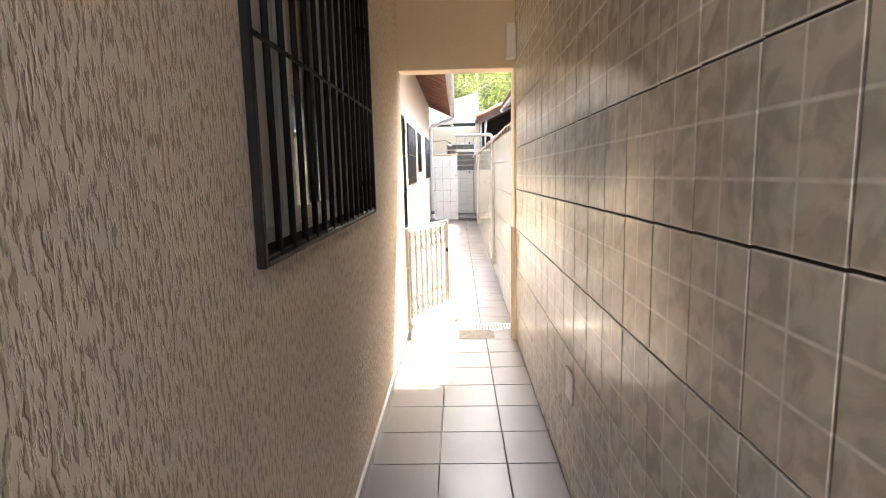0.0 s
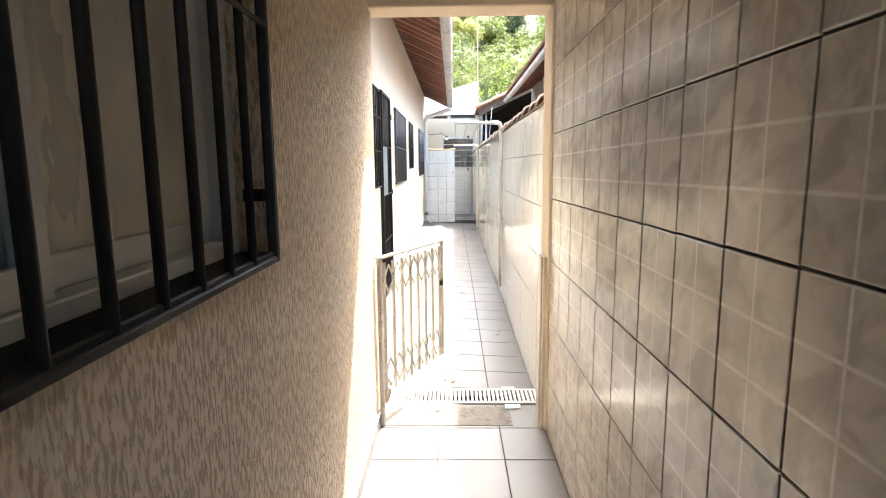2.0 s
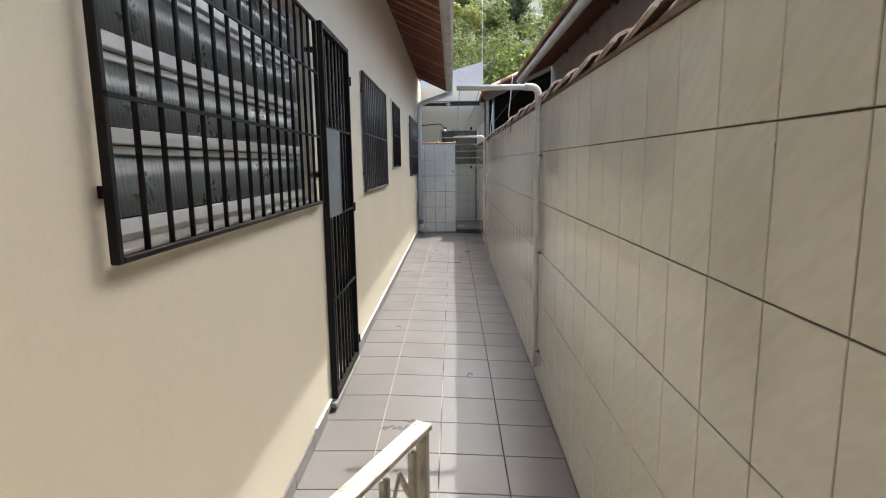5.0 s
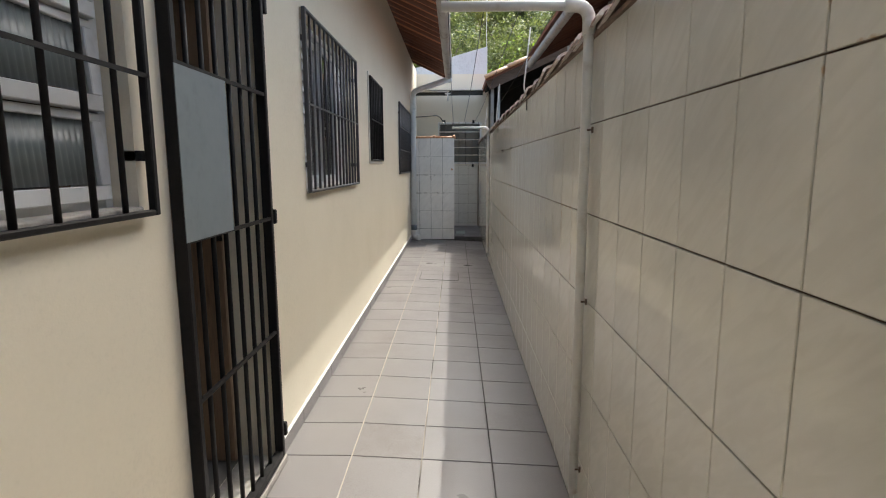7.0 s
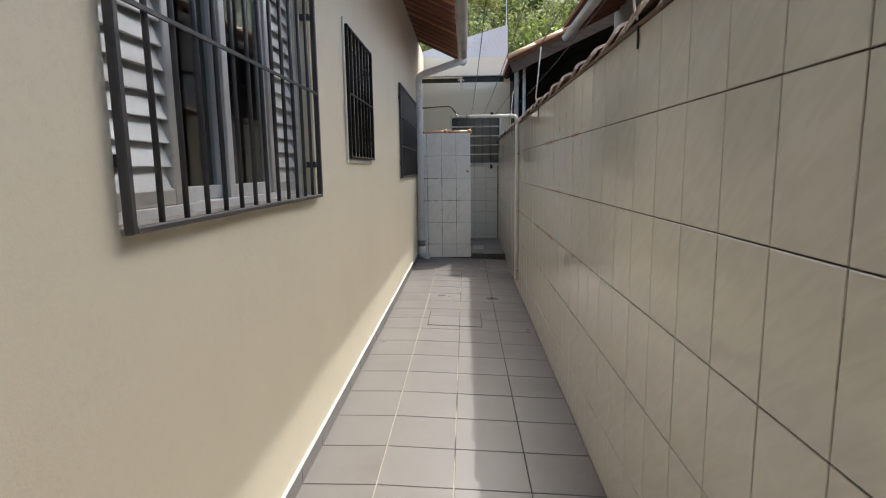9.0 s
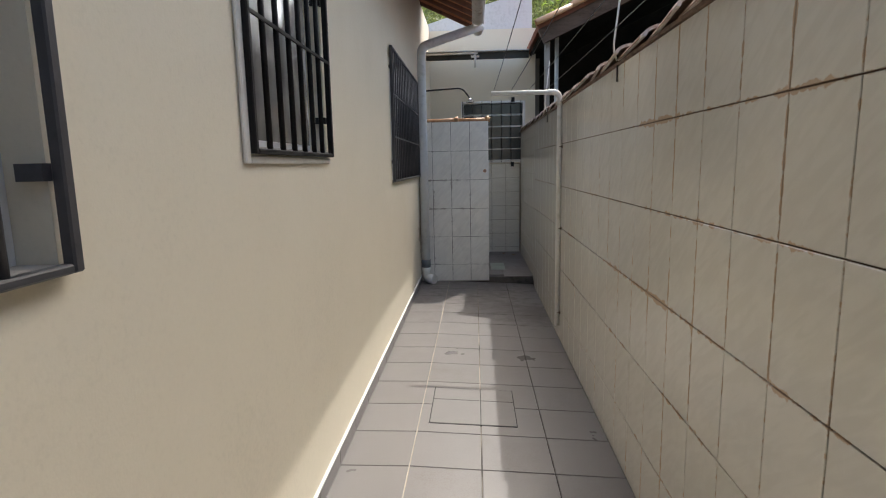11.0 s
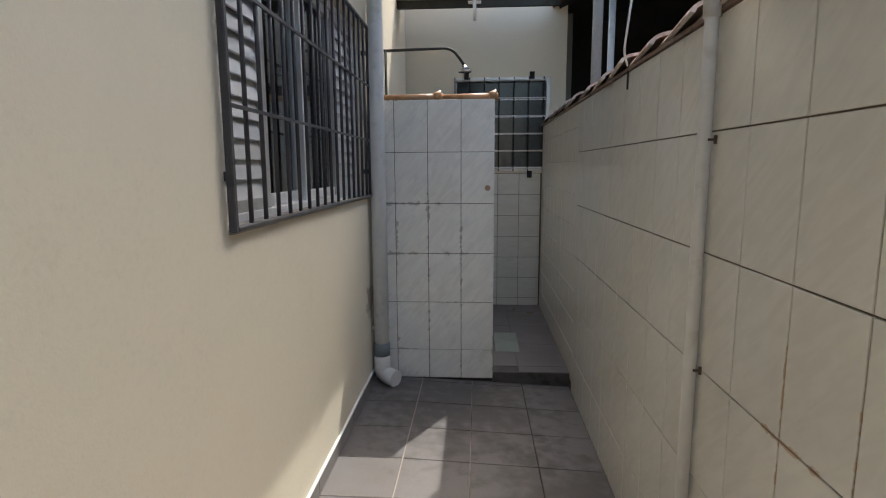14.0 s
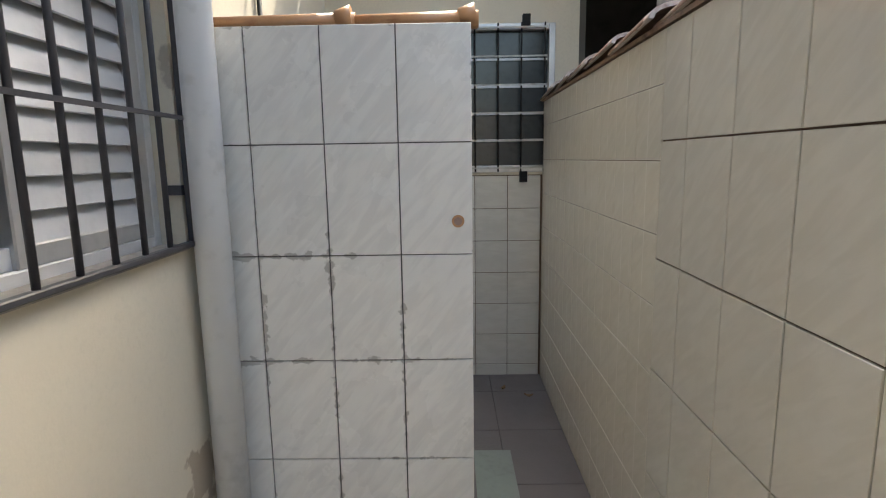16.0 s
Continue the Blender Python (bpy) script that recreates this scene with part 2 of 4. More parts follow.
M_FLOOR = mat("grey_floor_tile", (0.178, 0.166, 0.165), rough=0.33, vary=0.08, grain=180, stain=1.6, bump=0.12, bump_scale=220, per=0.35, coord="World", dirt=(0.135, 0.115, 0.105))
M_FLOOR_DARK = mat("dark_floor_tile", (0.155, 0.14, 0.14), rough=0.5, vary=0.1, grain=120, stain=2, bump=0.1, per=0.3, coord="World")
M_FLOOR_GROUT = mat("floor_grout", (0.17, 0.15, 0.13), rough=0.95, vary=0.3, grain=40, stain=1.5, bump=0.2, coord="World")
# Joints pale towards the house, near black towards the boundary wall, ragged between.
def pale_to_dark(m):
    t = m.node_tree
    b = t.nodes["Principled BSDF"]
    geo = t.nodes.new("ShaderNodeNewGeometry")
    sep = t.nodes.new("ShaderNodeSeparateXYZ")
    n = t.nodes.new("ShaderNodeTexNoise")
    n.inputs["Scale"].default_value = 2.5
    t.links.new(geo.outputs["Position"], sep.inputs[0])
    t.links.new(geo.outputs["Position"], n.inputs[0])
    add = t.nodes.new("ShaderNodeMath")
    add.operation, add.inputs[1].default_value = "MULTIPLY_ADD", 0.5
    t.links.new(n.outputs[0], add.inputs[0])
    t.links.new(sep.outputs[0], add.inputs[2])
    ramp = t.nodes.new("ShaderNodeValToRGB")
    ramp.color_ramp.elements[0].position, ramp.color_ramp.elements[1].position = 0.16, 0.26
    ramp.color_ramp.elements[0].color, ramp.color_ramp.elements[1].color = (0.40, 0.35, 0.29, 1), (0.045, 0.04, 0.036, 1)
    t.links.new(add.outputs[0], ramp.inputs[0])
    t.links.new(ramp.outputs[0], b.inputs["Base Color"])


pale_to_dark(M_FLOOR_GROUT)
# Floor turns darker in two soft, ragged patches towards the shower.
ragged_patch(M_FLOOR, (-0.15, 11.75, 0.0), 1.1, (0.075, 0.066, 0.062), 0.45)
ragged_patch(M_FLOOR, (0.42, 10.9, -0.04), 0.75, (0.085, 0.075, 0.07), 0.45)
M_CEMENT = mat("bare_cement", (0.34, 0.32, 0.29), rough=0.95, vary=0.12, grain=50, stain=3, bump=0.4, coord="World")
M_SMEAR = mat("smeared_cement", (0.17, 0.16, 0.145), rough=0.8, vary=0.25, grain=40, stain=9, bump=0.25, coord="World")
M_BLACK = mat("black_painted_iron", (0.012, 0.011, 0.011), spec=0.2, rough=0.55, vary=0.2, grain=60, stain=5, bump=0.15)
M_GREYIRON = mat("grey_painted_iron", (0.05, 0.05, 0.056), rough=0.45, vary=0.15, grain=60, stain=5, bump=0.15)
M_PLATE = mat("blue_grey_steel_sheet", (0.17, 0.20, 0.22), rough=0.5, vary=0.06, grain=30, stain=2, bump=0.05)
M_GATE = mat("worn_grey_gate_paint", (0.46, 0.43, 0.39), rough=0.5, vary=0.15, grain=70, stain=12, bump=0.2, dirt=(0.22, 0.17, 0.12))
M_ALU = mat("aluminium", (0.62, 0.62, 0.62), rough=0.35, metal=0.7, vary=0.08, grain=30, stain=4, bump=0.05)
M_ALU_WHITE = mat("pale_aluminium_slat", (0.62, 0.63, 0.64), rough=0.4, metal=0.2, vary=0.06, grain=20, stain=5, bump=0.04)
M_PVC = mat("grey_white_pvc", (0.78, 0.81, 0.83), rough=0.4, vary=0.04, grain=20, stain=3, bump=0.03, dirt=(0.62, 0.65, 0.66))
M_POST = mat("dull_white_pipe", (0.70, 0.69, 0.66), rough=0.5, vary=0.1, grain=20, stain=6, bump=0.05, dirt=(0.52, 0.48, 0.42))
M_PVC_WHITE = mat("white_pvc", (0.72, 0.70, 0.66), rough=0.4, vary=0.06, grain=20, stain=5, bump=0.05)
M_GUTTER = mat("dull_gutter_metal", (0.50, 0.50, 0.48), rough=0.55, metal=0.2, vary=0.12, grain=25, stain=3, bump=0.1, dirt=(0.28, 0.25, 0.20))
M_CLAY = mat("fired_clay", (0.19, 0.068, 0.036), rough=0.85, vary=0.25, grain=30, stain=5, bump=0.3, per=0.5, coord="World", dirt=(0.045, 0.025, 0.017))
# One clay in a lit flank tone and a shaded belly tone.
M_CLAY_LIT = mat("lit_clay_flank", (0.34, 0.135, 0.07), rough=0.85, vary=0.2, grain=30, stain=6, bump=0.3, per=0.4, coord="World", dirt=(0.12, 0.05, 0.03))
M_CLAY_SHADED = mat("shaded_clay_belly", (0.10, 0.038, 0.022), rough=0.9, vary=0.3, grain=30, stain=5, bump=0.3, per=0.5, coord="World", dirt=(0.03, 0.016, 0.011))
M_CLAY_LIGHT = mat("glazed_clay_cap", (0.50, 0.27, 0.13), rough=0.4, vary=0.15, grain=25, stain=6, bump=0.1, dirt=(0.36, 0.14, 0.06))
# Mortar of the coping; also paints the shade inside the cap tiles.
M_COPING = mat("stained_mortar_and_shade", (0.22, 0.15, 0.11), rough=0.9, vary=0.3, grain=30, stain=5, bump=0.4, coord="World")
M_CREST = mat("weathered_cap_tile", (0.34, 0.23, 0.185), rough=0.8, vary=0.2, grain=35, stain=9, bump=0.25, dirt=(0.17, 0.085, 0.055))
M_RIM = mat("worn_pale_tile_rim", (0.72, 0.65, 0.60), rough=0.8, vary=0.2, grain=40, stain=12, bump=0.2, dirt=(0.36, 0.22, 0.16))
M_WOOD = mat("dark_weathered_wood", (0.09, 0.055, 0.035), rough=0.85, vary=0.3, grain=25, stain=4, bump=0.3, stretch=(1, 6, 6))
M_FASCIA = mat("dark_green_paint", (0.035, 0.037, 0.032), rough=0.7, vary=0.3, grain=20, stain=4, bump=0.2)
# Near black that stands in for the deep shade inside the shed.
M_SHED_SHADE = mat("shed_shade_black", (0.014, 0.012, 0.011), rough=0.95, vary=0.3, grain=10, stain=2, bump=0.2)
M_DOORWOOD = mat("brown_door_wood", (0.24, 0.16, 0.10), rough=0.5, vary=0.15, grain=20, stain=3, bump=0.1, stretch=(6, 6, 0.6))
# Plaster darkened to stand in for the low light inside the rooms.
M_ROOM = mat("darkened_room_plaster", (0.16, 0.15, 0.135), rough=0.9, vary=0.04, grain=20, stain=1, bump=0)
M_GLASS = glass("window_glass")
M_FLUTED = mat("fluted_glass", (0.20, 0.235, 0.235), rough=0.3, vary=0.06, grain=20, stain=3, bump=0, trans=0.45)
M_FROST = mat("dusty_frosted_glass", (0.66, 0.635, 0.57), rough=0.3, vary=0.15, grain=12, stain=4, bump=0.05, trans=0.15, stretch=(1, 1, 0.3))
M_CURTAIN = mat("pale_curtain_cloth", (0.78, 0.75, 0.70), rough=0.95, vary=0.08, grain=60, stain=3, bump=0.1)
M_BARK = mat("bark", (0.12, 0.09, 0.06), rough=0.95, vary=0.3, grain=12, stain=3, bump=0.5)
M_GROUND = mat("bare_earth", (0.16, 0.13, 0.09), rough=0.95, vary=0.2, grain=3, stain=0.2, bump=0.2, coord="World")
M_HILL = mat("dark_undergrowth", (0.035, 0.05, 0.02), rough=0.95, vary=0.35, grain=1.5, stain=0.3, bump=0.3, coord="World")
M_WIRE = mat("dark_wire", (0.05, 0.05, 0.05), rough=0.6, vary=0.1, bump=0)
M_RUBBER = mat("dull_black_metal", (0.02, 0.02, 0.02), rough=0.6, vary=0.1, bump=0)
M_CHROME = mat("dull_chrome", (0.55, 0.55, 0.55), rough=0.25, metal=1.0, vary=0.08, bump=0.05)


def leaf_material(name, color):
    m = bpy.data.materials.new(name)
    m.use_nodes = True
    t = m.node_tree
    b = t.nodes["Principled BSDF"]
    geo = t.nodes.new("ShaderNodeNewGeometry")
    ramp = t.nodes.new("ShaderNodeValToRGB")
    c = Vector(color)
    ramp.color_ramp.elements[0].color = (*(c * 0.55), 1)
    ramp.color_ramp.elements[1].color = (*(c * 1.5), 1)
    t.links.new(geo.outputs["Random Per Island"], ramp.inputs[0])
    t.links.new(ramp.outputs[0], b.inputs["Base Color"])
    b.inputs["Roughness"].default_value = 0.5
    tr = t.nodes.new("ShaderNodeBsdfTranslucent")
    mx = t.nodes.new("ShaderNodeMixShader")
    mx.inputs[0].default_value = 0.45
    t.links.new(ramp.outputs[0], tr.inputs[0])
    t.links.new(b.outputs[0], mx.inputs[1])
    t.links.new(tr.outputs[0], mx.inputs[2])
    t.links.new(mx.outputs[0], t.nodes["Material Output"].inputs[0])
    return m


# ---- mesh helpers ----
def box(bm, x0, x1, y0, y1, z0, z1, mi=0):
    v = [bm.verts.new(p) for p in ((x0, y0, z0), (x1, y0, z0), (x1, y1, z0), (x0, y1, z0), (x0, y0, z1), (x1, y0, z1), (x1, y1, z1), (x0, y1, z1))]
    for q in ((3, 2, 1, 0), (4, 5, 6, 7), (0, 1, 5, 4), (1, 2, 6, 5), (2, 3, 7, 6), (3, 0, 4, 7)):
        bm.faces.new([v[i] for i in q]).material_index = mi


def rod(bm, a, b, r, n=8, r2=None):
    """A capped rod from a to b."""
    a, b = Vector(a), Vector(b)
    q = (b - a).to_track_quat("Z", "Y")
    r2 = r if r2 is None else r2
    rings = []
    for p, rad in ((a, r), (b, r2)):
        rings.append([bm.verts.new(p + q @ Vector((rad * math.cos(2 * math.pi * i / n), rad * math.sin(2 * math.pi * i / n), 0))) for i in range(n)])
    for i in range(n):
        f = bm.faces.new((rings[0][i], rings[0][(i + 1) % n], rings[1][(i + 1) % n], rings[1][i]))
        f.smooth = n > 5
    bm.faces.new(rings[0][::-1])
    bm.faces.new(rings[1])


def tube(bm, pts, r, n=10):
    """A round tube through points, with mitred bends."""
    pts = [Vector(p) for p in pts]
    rings = []
    up = None
    for i, p in enumerate(pts):
        d = (pts[min(i + 1, len(pts) - 1)] - pts[max(i - 1, 0)]).normalized()
        if up is None:
            up = d.orthogonal().normalized()
        up = (up - d * up.dot(d)).normalized()
        side = d.cross(up)
        rings.append([bm.verts.new(p + r * (math.cos(2 * math.pi * k / n) * up + math.sin(2 * math.pi * k / n) * side)) for k in range(n)])
    for a, b in zip(rings, rings[1:]):
        for k in range(n):
            bm.faces.new((a[k], a[(k + 1) % n], b[(k + 1) % n], b[k])).smooth = True
    bm.faces.new(rings[0][::-1])
    bm.faces.new(rings[-1])


def bend(a, corner, b, r, steps=5):
    """Points that go from a to b by way of a rounded corner."""
    a, c, b = Vector(a), Vector(corner), Vector(b)
    p, q = c + (a - c).normalized() * r, c + (b - c).normalized() * r
    mid = [(1 - s) ** 2 * p + 2 * s * (1 - s) * c + s * s * q for s in [k / steps for k in range(steps + 1)]]
    return [a, *mid, b]


def sweep(bm, profile, y0, y1, closed=False):
    """An x-z profile carried along y."""
    a = [bm.verts.new((x, y0, z)) for x, z in profile]
    b = [bm.verts.new((x, y1, z)) for x, z in profile]
    n = len(profile)
    for i in range(n if closed else n - 1):
        bm.faces.new((a[i], a[(i + 1) % n], b[(i + 1) % n], b[i]))
    if closed:
        bm.faces.new(a[::-1])
        bm.faces.new(b)


def finish(bm, mats, name, bevel=0.0):
    if bevel:
        bmesh.ops.bevel(bm, geom=[e for e in bm.edges if len(e.link_faces) == 2 and e.calc_face_angle(0) > 0.6], offset=bevel, segments=1, affect="EDGES", clamp_overlap=True)
    bmesh.ops.recalc_face_normals(bm, faces=bm.faces)
    me = bpy.data.meshes.new(name)
    bm.to_mesh(me)
    bm.free()
    for m in mats if isinstance(mats, (list, tuple)) else [mats]:
        me.materials.append(m)
    return me


def part(name, bm, material, parent=None, label="", bevel=0.0):
    ob = new(name, finish(bm, material, name, bevel))
    if parent:
        ob.parent = parent
    if label:
        ob["label"] = label
    return ob


def thing(name, at, label, category, group=""):
    e = new(name)
    e.empty_display_size = 0.1
    e.location = at
    tagged(e, label, category, group)
    return e


def put(name, material, parent, fill, label="", bevel=0.0):
    """A part whose mesh is written in world places: fill(bm) adds to it."""
    bm = bmesh.new()
    fill(bm)
    org = parent.matrix_basis.translation if parent else Vector()
    top = parent
    while top and top.parent:
        top = top.parent
        org = org + top.matrix_basis.translation
    bmesh.ops.translate(bm, verts=bm.verts, vec=-org)
    return part(name, bm, material, parent, label, bevel)


def boxes(*bs):
    def fill(bm):
        for b in bs:
            box(bm, *b)
    return fill


def structure(name, label, material, *bs, bevel=0.0):
    return tagged(put(name, material, None, boxes(*bs), label, bevel), label, kind="structure")


# ---- plan ----
XL1, XR1 = -0.345, 0.496      # covered passage, between walls
XL2, XR2 = -0.650, 0.540      # open side yard
Y_IN, Y_CORNER = -4.6, 1.89   # passage begins, passage ends
Y_BACK, Y_PART = 13.72, 12.055
W_BOT, W_TOP = 1.12, 2.07
WALL_TOP = 1.64

ground = structure("ground", "bare earth ground around the houses", M_GROUND, (-400, 400, -400, 400, -0.6, -0.26))
def floor_bed(bm):
    """Level in the passage, falling to the drain and to the boundary wall in the yard."""
    box(bm, -0.80, 0.75, Y_IN - 4, 2.05, -0.25, -0.004)
    box(bm, -0.80, 0.75, 2.05, 2.19, -0.25, -0.056)
    for y0, y1 in ((2.392, 2.8), (2.8, 5.2), (5.2, Y_PART)):
        d = [0.05 * max(0.0, min(1.0, (5.2 - y) / 2.4)) + 0.004 for y in (y0, y1)]
        for x0, x1, e0, e1 in ((-0.80, -0.35, 0, 0), (-0.35, 0.54, 0, 0.042)):
            v = [bm.verts.new(q) for q in ((x0, y0, -0.25), (x1, y0, -0.25), (x1, y1, -0.25), (x0, y1, -0.25), (x0, y0, -d[0] - e0), (x1, y0, -d[0] - e1), (x1, y1, -d[1] - e1), (x0, y1, -d[1] - e0))]
            for q in ((3, 2, 1, 0), (4, 5, 6, 7), (0, 1, 5, 4), (1, 2, 6, 5), (2, 3, 7, 6), (3, 0, 4, 7)):
                bm.faces.new([v[i] for i in q])


slab = tagged(put("floor", M_FLOOR_GROUT, None, floor_bed), "dark grout bed under grey ceramic floor tiles", kind="structure")
drain_pit = structure("drain_channel", "dark concrete drain channel across the passage", M_GROUT_DARK, (-0.8, 0.75, 2.19, 2.392, -0.25, -0.21))


def wall_with_openings(name, label, material, x0, x1, y0, y1, z1, holes):
    """A wall along y, with holes (y0, y1, z0, z1)."""
    bs, y = [], y0
    for a, b, lo, hi in sorted(holes):
        bs.append((x0, x1, y, a, 0, z1))
        if lo > 0.01:
            bs.append((x0, x1, a, b, 0, lo))
        bs.append((x0, x1, a, b, hi, z1))
        y = b
    bs.append((x0, x1, y, y1, 0, z1))
    return structure(name, label, material, *bs)


HOLE_1 = (-1.18, 0.32, W_BOT, W_TOP + 0.02)
HOLE_K = (2.62, 4.23, W_BOT + 0.01, 1.99)
HOLE_D = (4.37, 5.07, 0.03, 2.01)
HOLE_2 = (5.68, 7.05, 1.10, 1.985)
HOLE_3 = (7.73, 8.47, 1.285, 1.99)
HOLE_4 = (10.18, 11.95, W_BOT, 2.05)
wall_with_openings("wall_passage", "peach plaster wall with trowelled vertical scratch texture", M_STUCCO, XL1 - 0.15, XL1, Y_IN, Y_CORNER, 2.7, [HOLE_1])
structure("wall_corner", "cream painted return wall at the passage corner", M_PAINT, (XL2 - 0.15, XL1 - 0.15, Y_CORNER - 0.15, Y_CORNER, 0, 3.0))
wall_with_openings("wall_house", "smooth cream painted house wall with window openings", M_PAINT, XL2 - 0.15, XL2, Y_CORNER, Y_BACK, 3.0, [HOLE_K, HOLE_D, HOLE_2, HOLE_3, HOLE_4])
structure("wall_boundary_passage", "mortar bed of the tiled boundary wall in the passage", M_GROUT_DARK, (XR1 + 0.006, 0.72, Y_IN, 1.755, 0, 2.6))
structure("wall_boundary_yard", "mortar bed of the tiled boundary wall of the yard", M_GROUT, (XR2 + 0.006, 0.72, 1.965, Y_BACK, -0.12, WALL_TOP - 0.004))
structure("pilaster", "peach painted plaster pilaster at the passage end", M_BEAM, (0.486, 0.72, 1.755, 1.965, -0.1, 2.013), bevel=0.006)
structure("beam", "peach painted beam across the passage end", M_BEAM, (XL1 - 0.15, 0.72, 1.805, 1.985, 2.018, 2.7), bevel=0.006)
# Ceiling is out of view; its near end sets how much skylight enters.
structure("ceiling", "unseen peach plaster ceiling of the covered passage", M_BEAM, (-0.6, 0.9, -2.8, 1.80, 2.6, 2.75))
structure("wall_back", "cream painted back wall with a tiled lower part", M_PAINT, (XL2 - 0.15, -0.24, Y_BACK, Y_BACK + 0.15, 0, 2.95), (-0.24, 0.60, Y_BACK, Y_BACK + 0.15, 0, 1.25), (-0.24, 0.60, Y_BACK, Y_BACK + 0.15, 2.05, 2.95), (0.60, 0.73, Y_BACK, Y_BACK + 0.15, 0, 2.95))
structure("wall_rear", "plain plaster wall far behind the passage", M_PAINT, (-4, 4, -10.2, -10, 0, 2.6))
structure("shower_floor", "raised dark grey tiled shower floor", M_GROUT_GREY, (XL2, 0.074, Y_PART + 0.116, Y_BACK, -0.06, 0.040), (0.076, XR2 + 0.006, Y_PART, Y_BACK, -0.06, 0.040))
# rooms behind the windows, their dimness put into the plaster colour
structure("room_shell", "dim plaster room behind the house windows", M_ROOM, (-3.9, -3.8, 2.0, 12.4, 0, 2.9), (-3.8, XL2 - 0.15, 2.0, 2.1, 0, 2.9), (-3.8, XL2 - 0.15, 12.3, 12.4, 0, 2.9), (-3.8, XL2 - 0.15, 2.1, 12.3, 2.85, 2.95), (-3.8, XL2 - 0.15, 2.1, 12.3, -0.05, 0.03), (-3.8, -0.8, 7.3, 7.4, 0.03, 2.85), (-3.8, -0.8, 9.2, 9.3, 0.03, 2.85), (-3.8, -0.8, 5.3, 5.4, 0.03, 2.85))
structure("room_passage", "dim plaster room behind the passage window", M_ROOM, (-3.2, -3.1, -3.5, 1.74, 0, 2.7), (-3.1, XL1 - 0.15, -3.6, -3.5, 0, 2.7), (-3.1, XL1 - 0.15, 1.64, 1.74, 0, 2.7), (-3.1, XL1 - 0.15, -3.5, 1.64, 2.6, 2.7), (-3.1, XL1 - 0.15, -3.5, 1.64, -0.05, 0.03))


# ---- windows and grilles ----
def grille(name, label, x, y0, y1, z0, z1, bars, crosses, material, r=0.0068, frame_w=0.019, group="window grilles"):
    """An iron grille: angle frame, upright rods, flat cross bars."""
    g = thing(name, (x, (y0 + y1) / 2, z0), label, "window grille", group)
    rim = put("frame", material, g, boxes((x - 0.010, x + 0.010, y0, y0 + frame_w, z0, z1), (x - 0.010, x + 0.010, y1 - frame_w, y1, z0, z1), (x - 0.010, x + 0.010, y0 + frame_w, y1 - frame_w, z0, z0 + 0.014), (x - 0.010, x + 0.010, y0 + frame_w, y1 - frame_w, z1 - 0.014, z1)), bevel=0.003)
    for z in crosses:
        put("cross_bar", material, g, boxes((x + 0.004, x + 0.010, y0 + 0.004, y1 - 0.004, z - 0.0048, z + 0.0048)))
    for i in range(bars):
        y = y0 + frame_w + (y1 - y0 - 2 * frame_w) * (i + 1) / (bars + 1)
        put("bar", material, g, lambda bm: rod(bm, (x - 0.002, y, z0 + 0.013), (x - 0.002, y, z1 - 0.013), r, 8))
    for y in (y0 + 0.02, y1 - 0.02):
        for z in (z0 + 0.14, z1 - 0.14):
            put("lug", material, rim, boxes((x - 0.05, x - 0.010, y - 0.012, y + 0.012, z - 0.012, z + 0.012)))
    return g


def louvre_leaf(win, x, y0, y1, z0, z1, n):
    put("louvre_frame", M_ALU, win, boxes((x - 0.02, x + 0.02, y0, y0 + 0.035, z0, z1), (x - 0.02, x + 0.02, y1 - 0.035, y1, z0, z1), (x - 0.02, x + 0.02, y0 + 0.035, y1 - 0.035, z0, z0 + 0.04), (x - 0.02, x + 0.02, y0 + 0.035, y1 - 0.035, z1 - 0.04, z1)), bevel=0.003)
    h = (z1 - z0 - 0.08) / n
    bm = bmesh.new()
    box(bm, -0.003, 0.003, y0 + 0.036, y1 - 0.036, -h * 0.60, h * 0.60)
    bmesh.ops.translate(bm, verts=bm.verts, vec=(0, -win.location.y, 0))
    me = finish(bm, M_ALU_WHITE, "louvre_slat")
    for i in range(n):
        s = new("louvre_slat", me)
        s.parent = win
        s.matrix_basis = pose(x - win.location.x, 0, z0 + 0.04 + h * (i + 0.5) - win.location.z, 0, -21, 0)


def pane(win, x, y0, y1, z0, z1, material=None, label=""):
    p = put("pane", material or M_GLASS, win, boxes((x - 0.002, x + 0.002, y0, y1, z0, z1)), label)
    p.visible_shadow = False
    return p


def leaf_frame(win, x, y0, y1, z0, z1, w=0.04, material=None, glazing=None):
    sash = put("sash", material or M_ALU_WHITE, win, boxes((x - 0.014, x + 0.014, y0, y0 + w, z0, z1), (x - 0.014, x + 0.014, y1 - w, y1, z0, z1), (x - 0.014, x + 0.014, y0 + w, y1 - w, z0, z0 + w), (x - 0.014, x + 0.014, y0 + w, y1 - w, z1 - w, z1)), bevel=0.002)
    pane(sash, x, y0 + w - 0.004, y1 - w + 0.004, z0 + w - 0.004, z1 - w + 0.004, glazing)


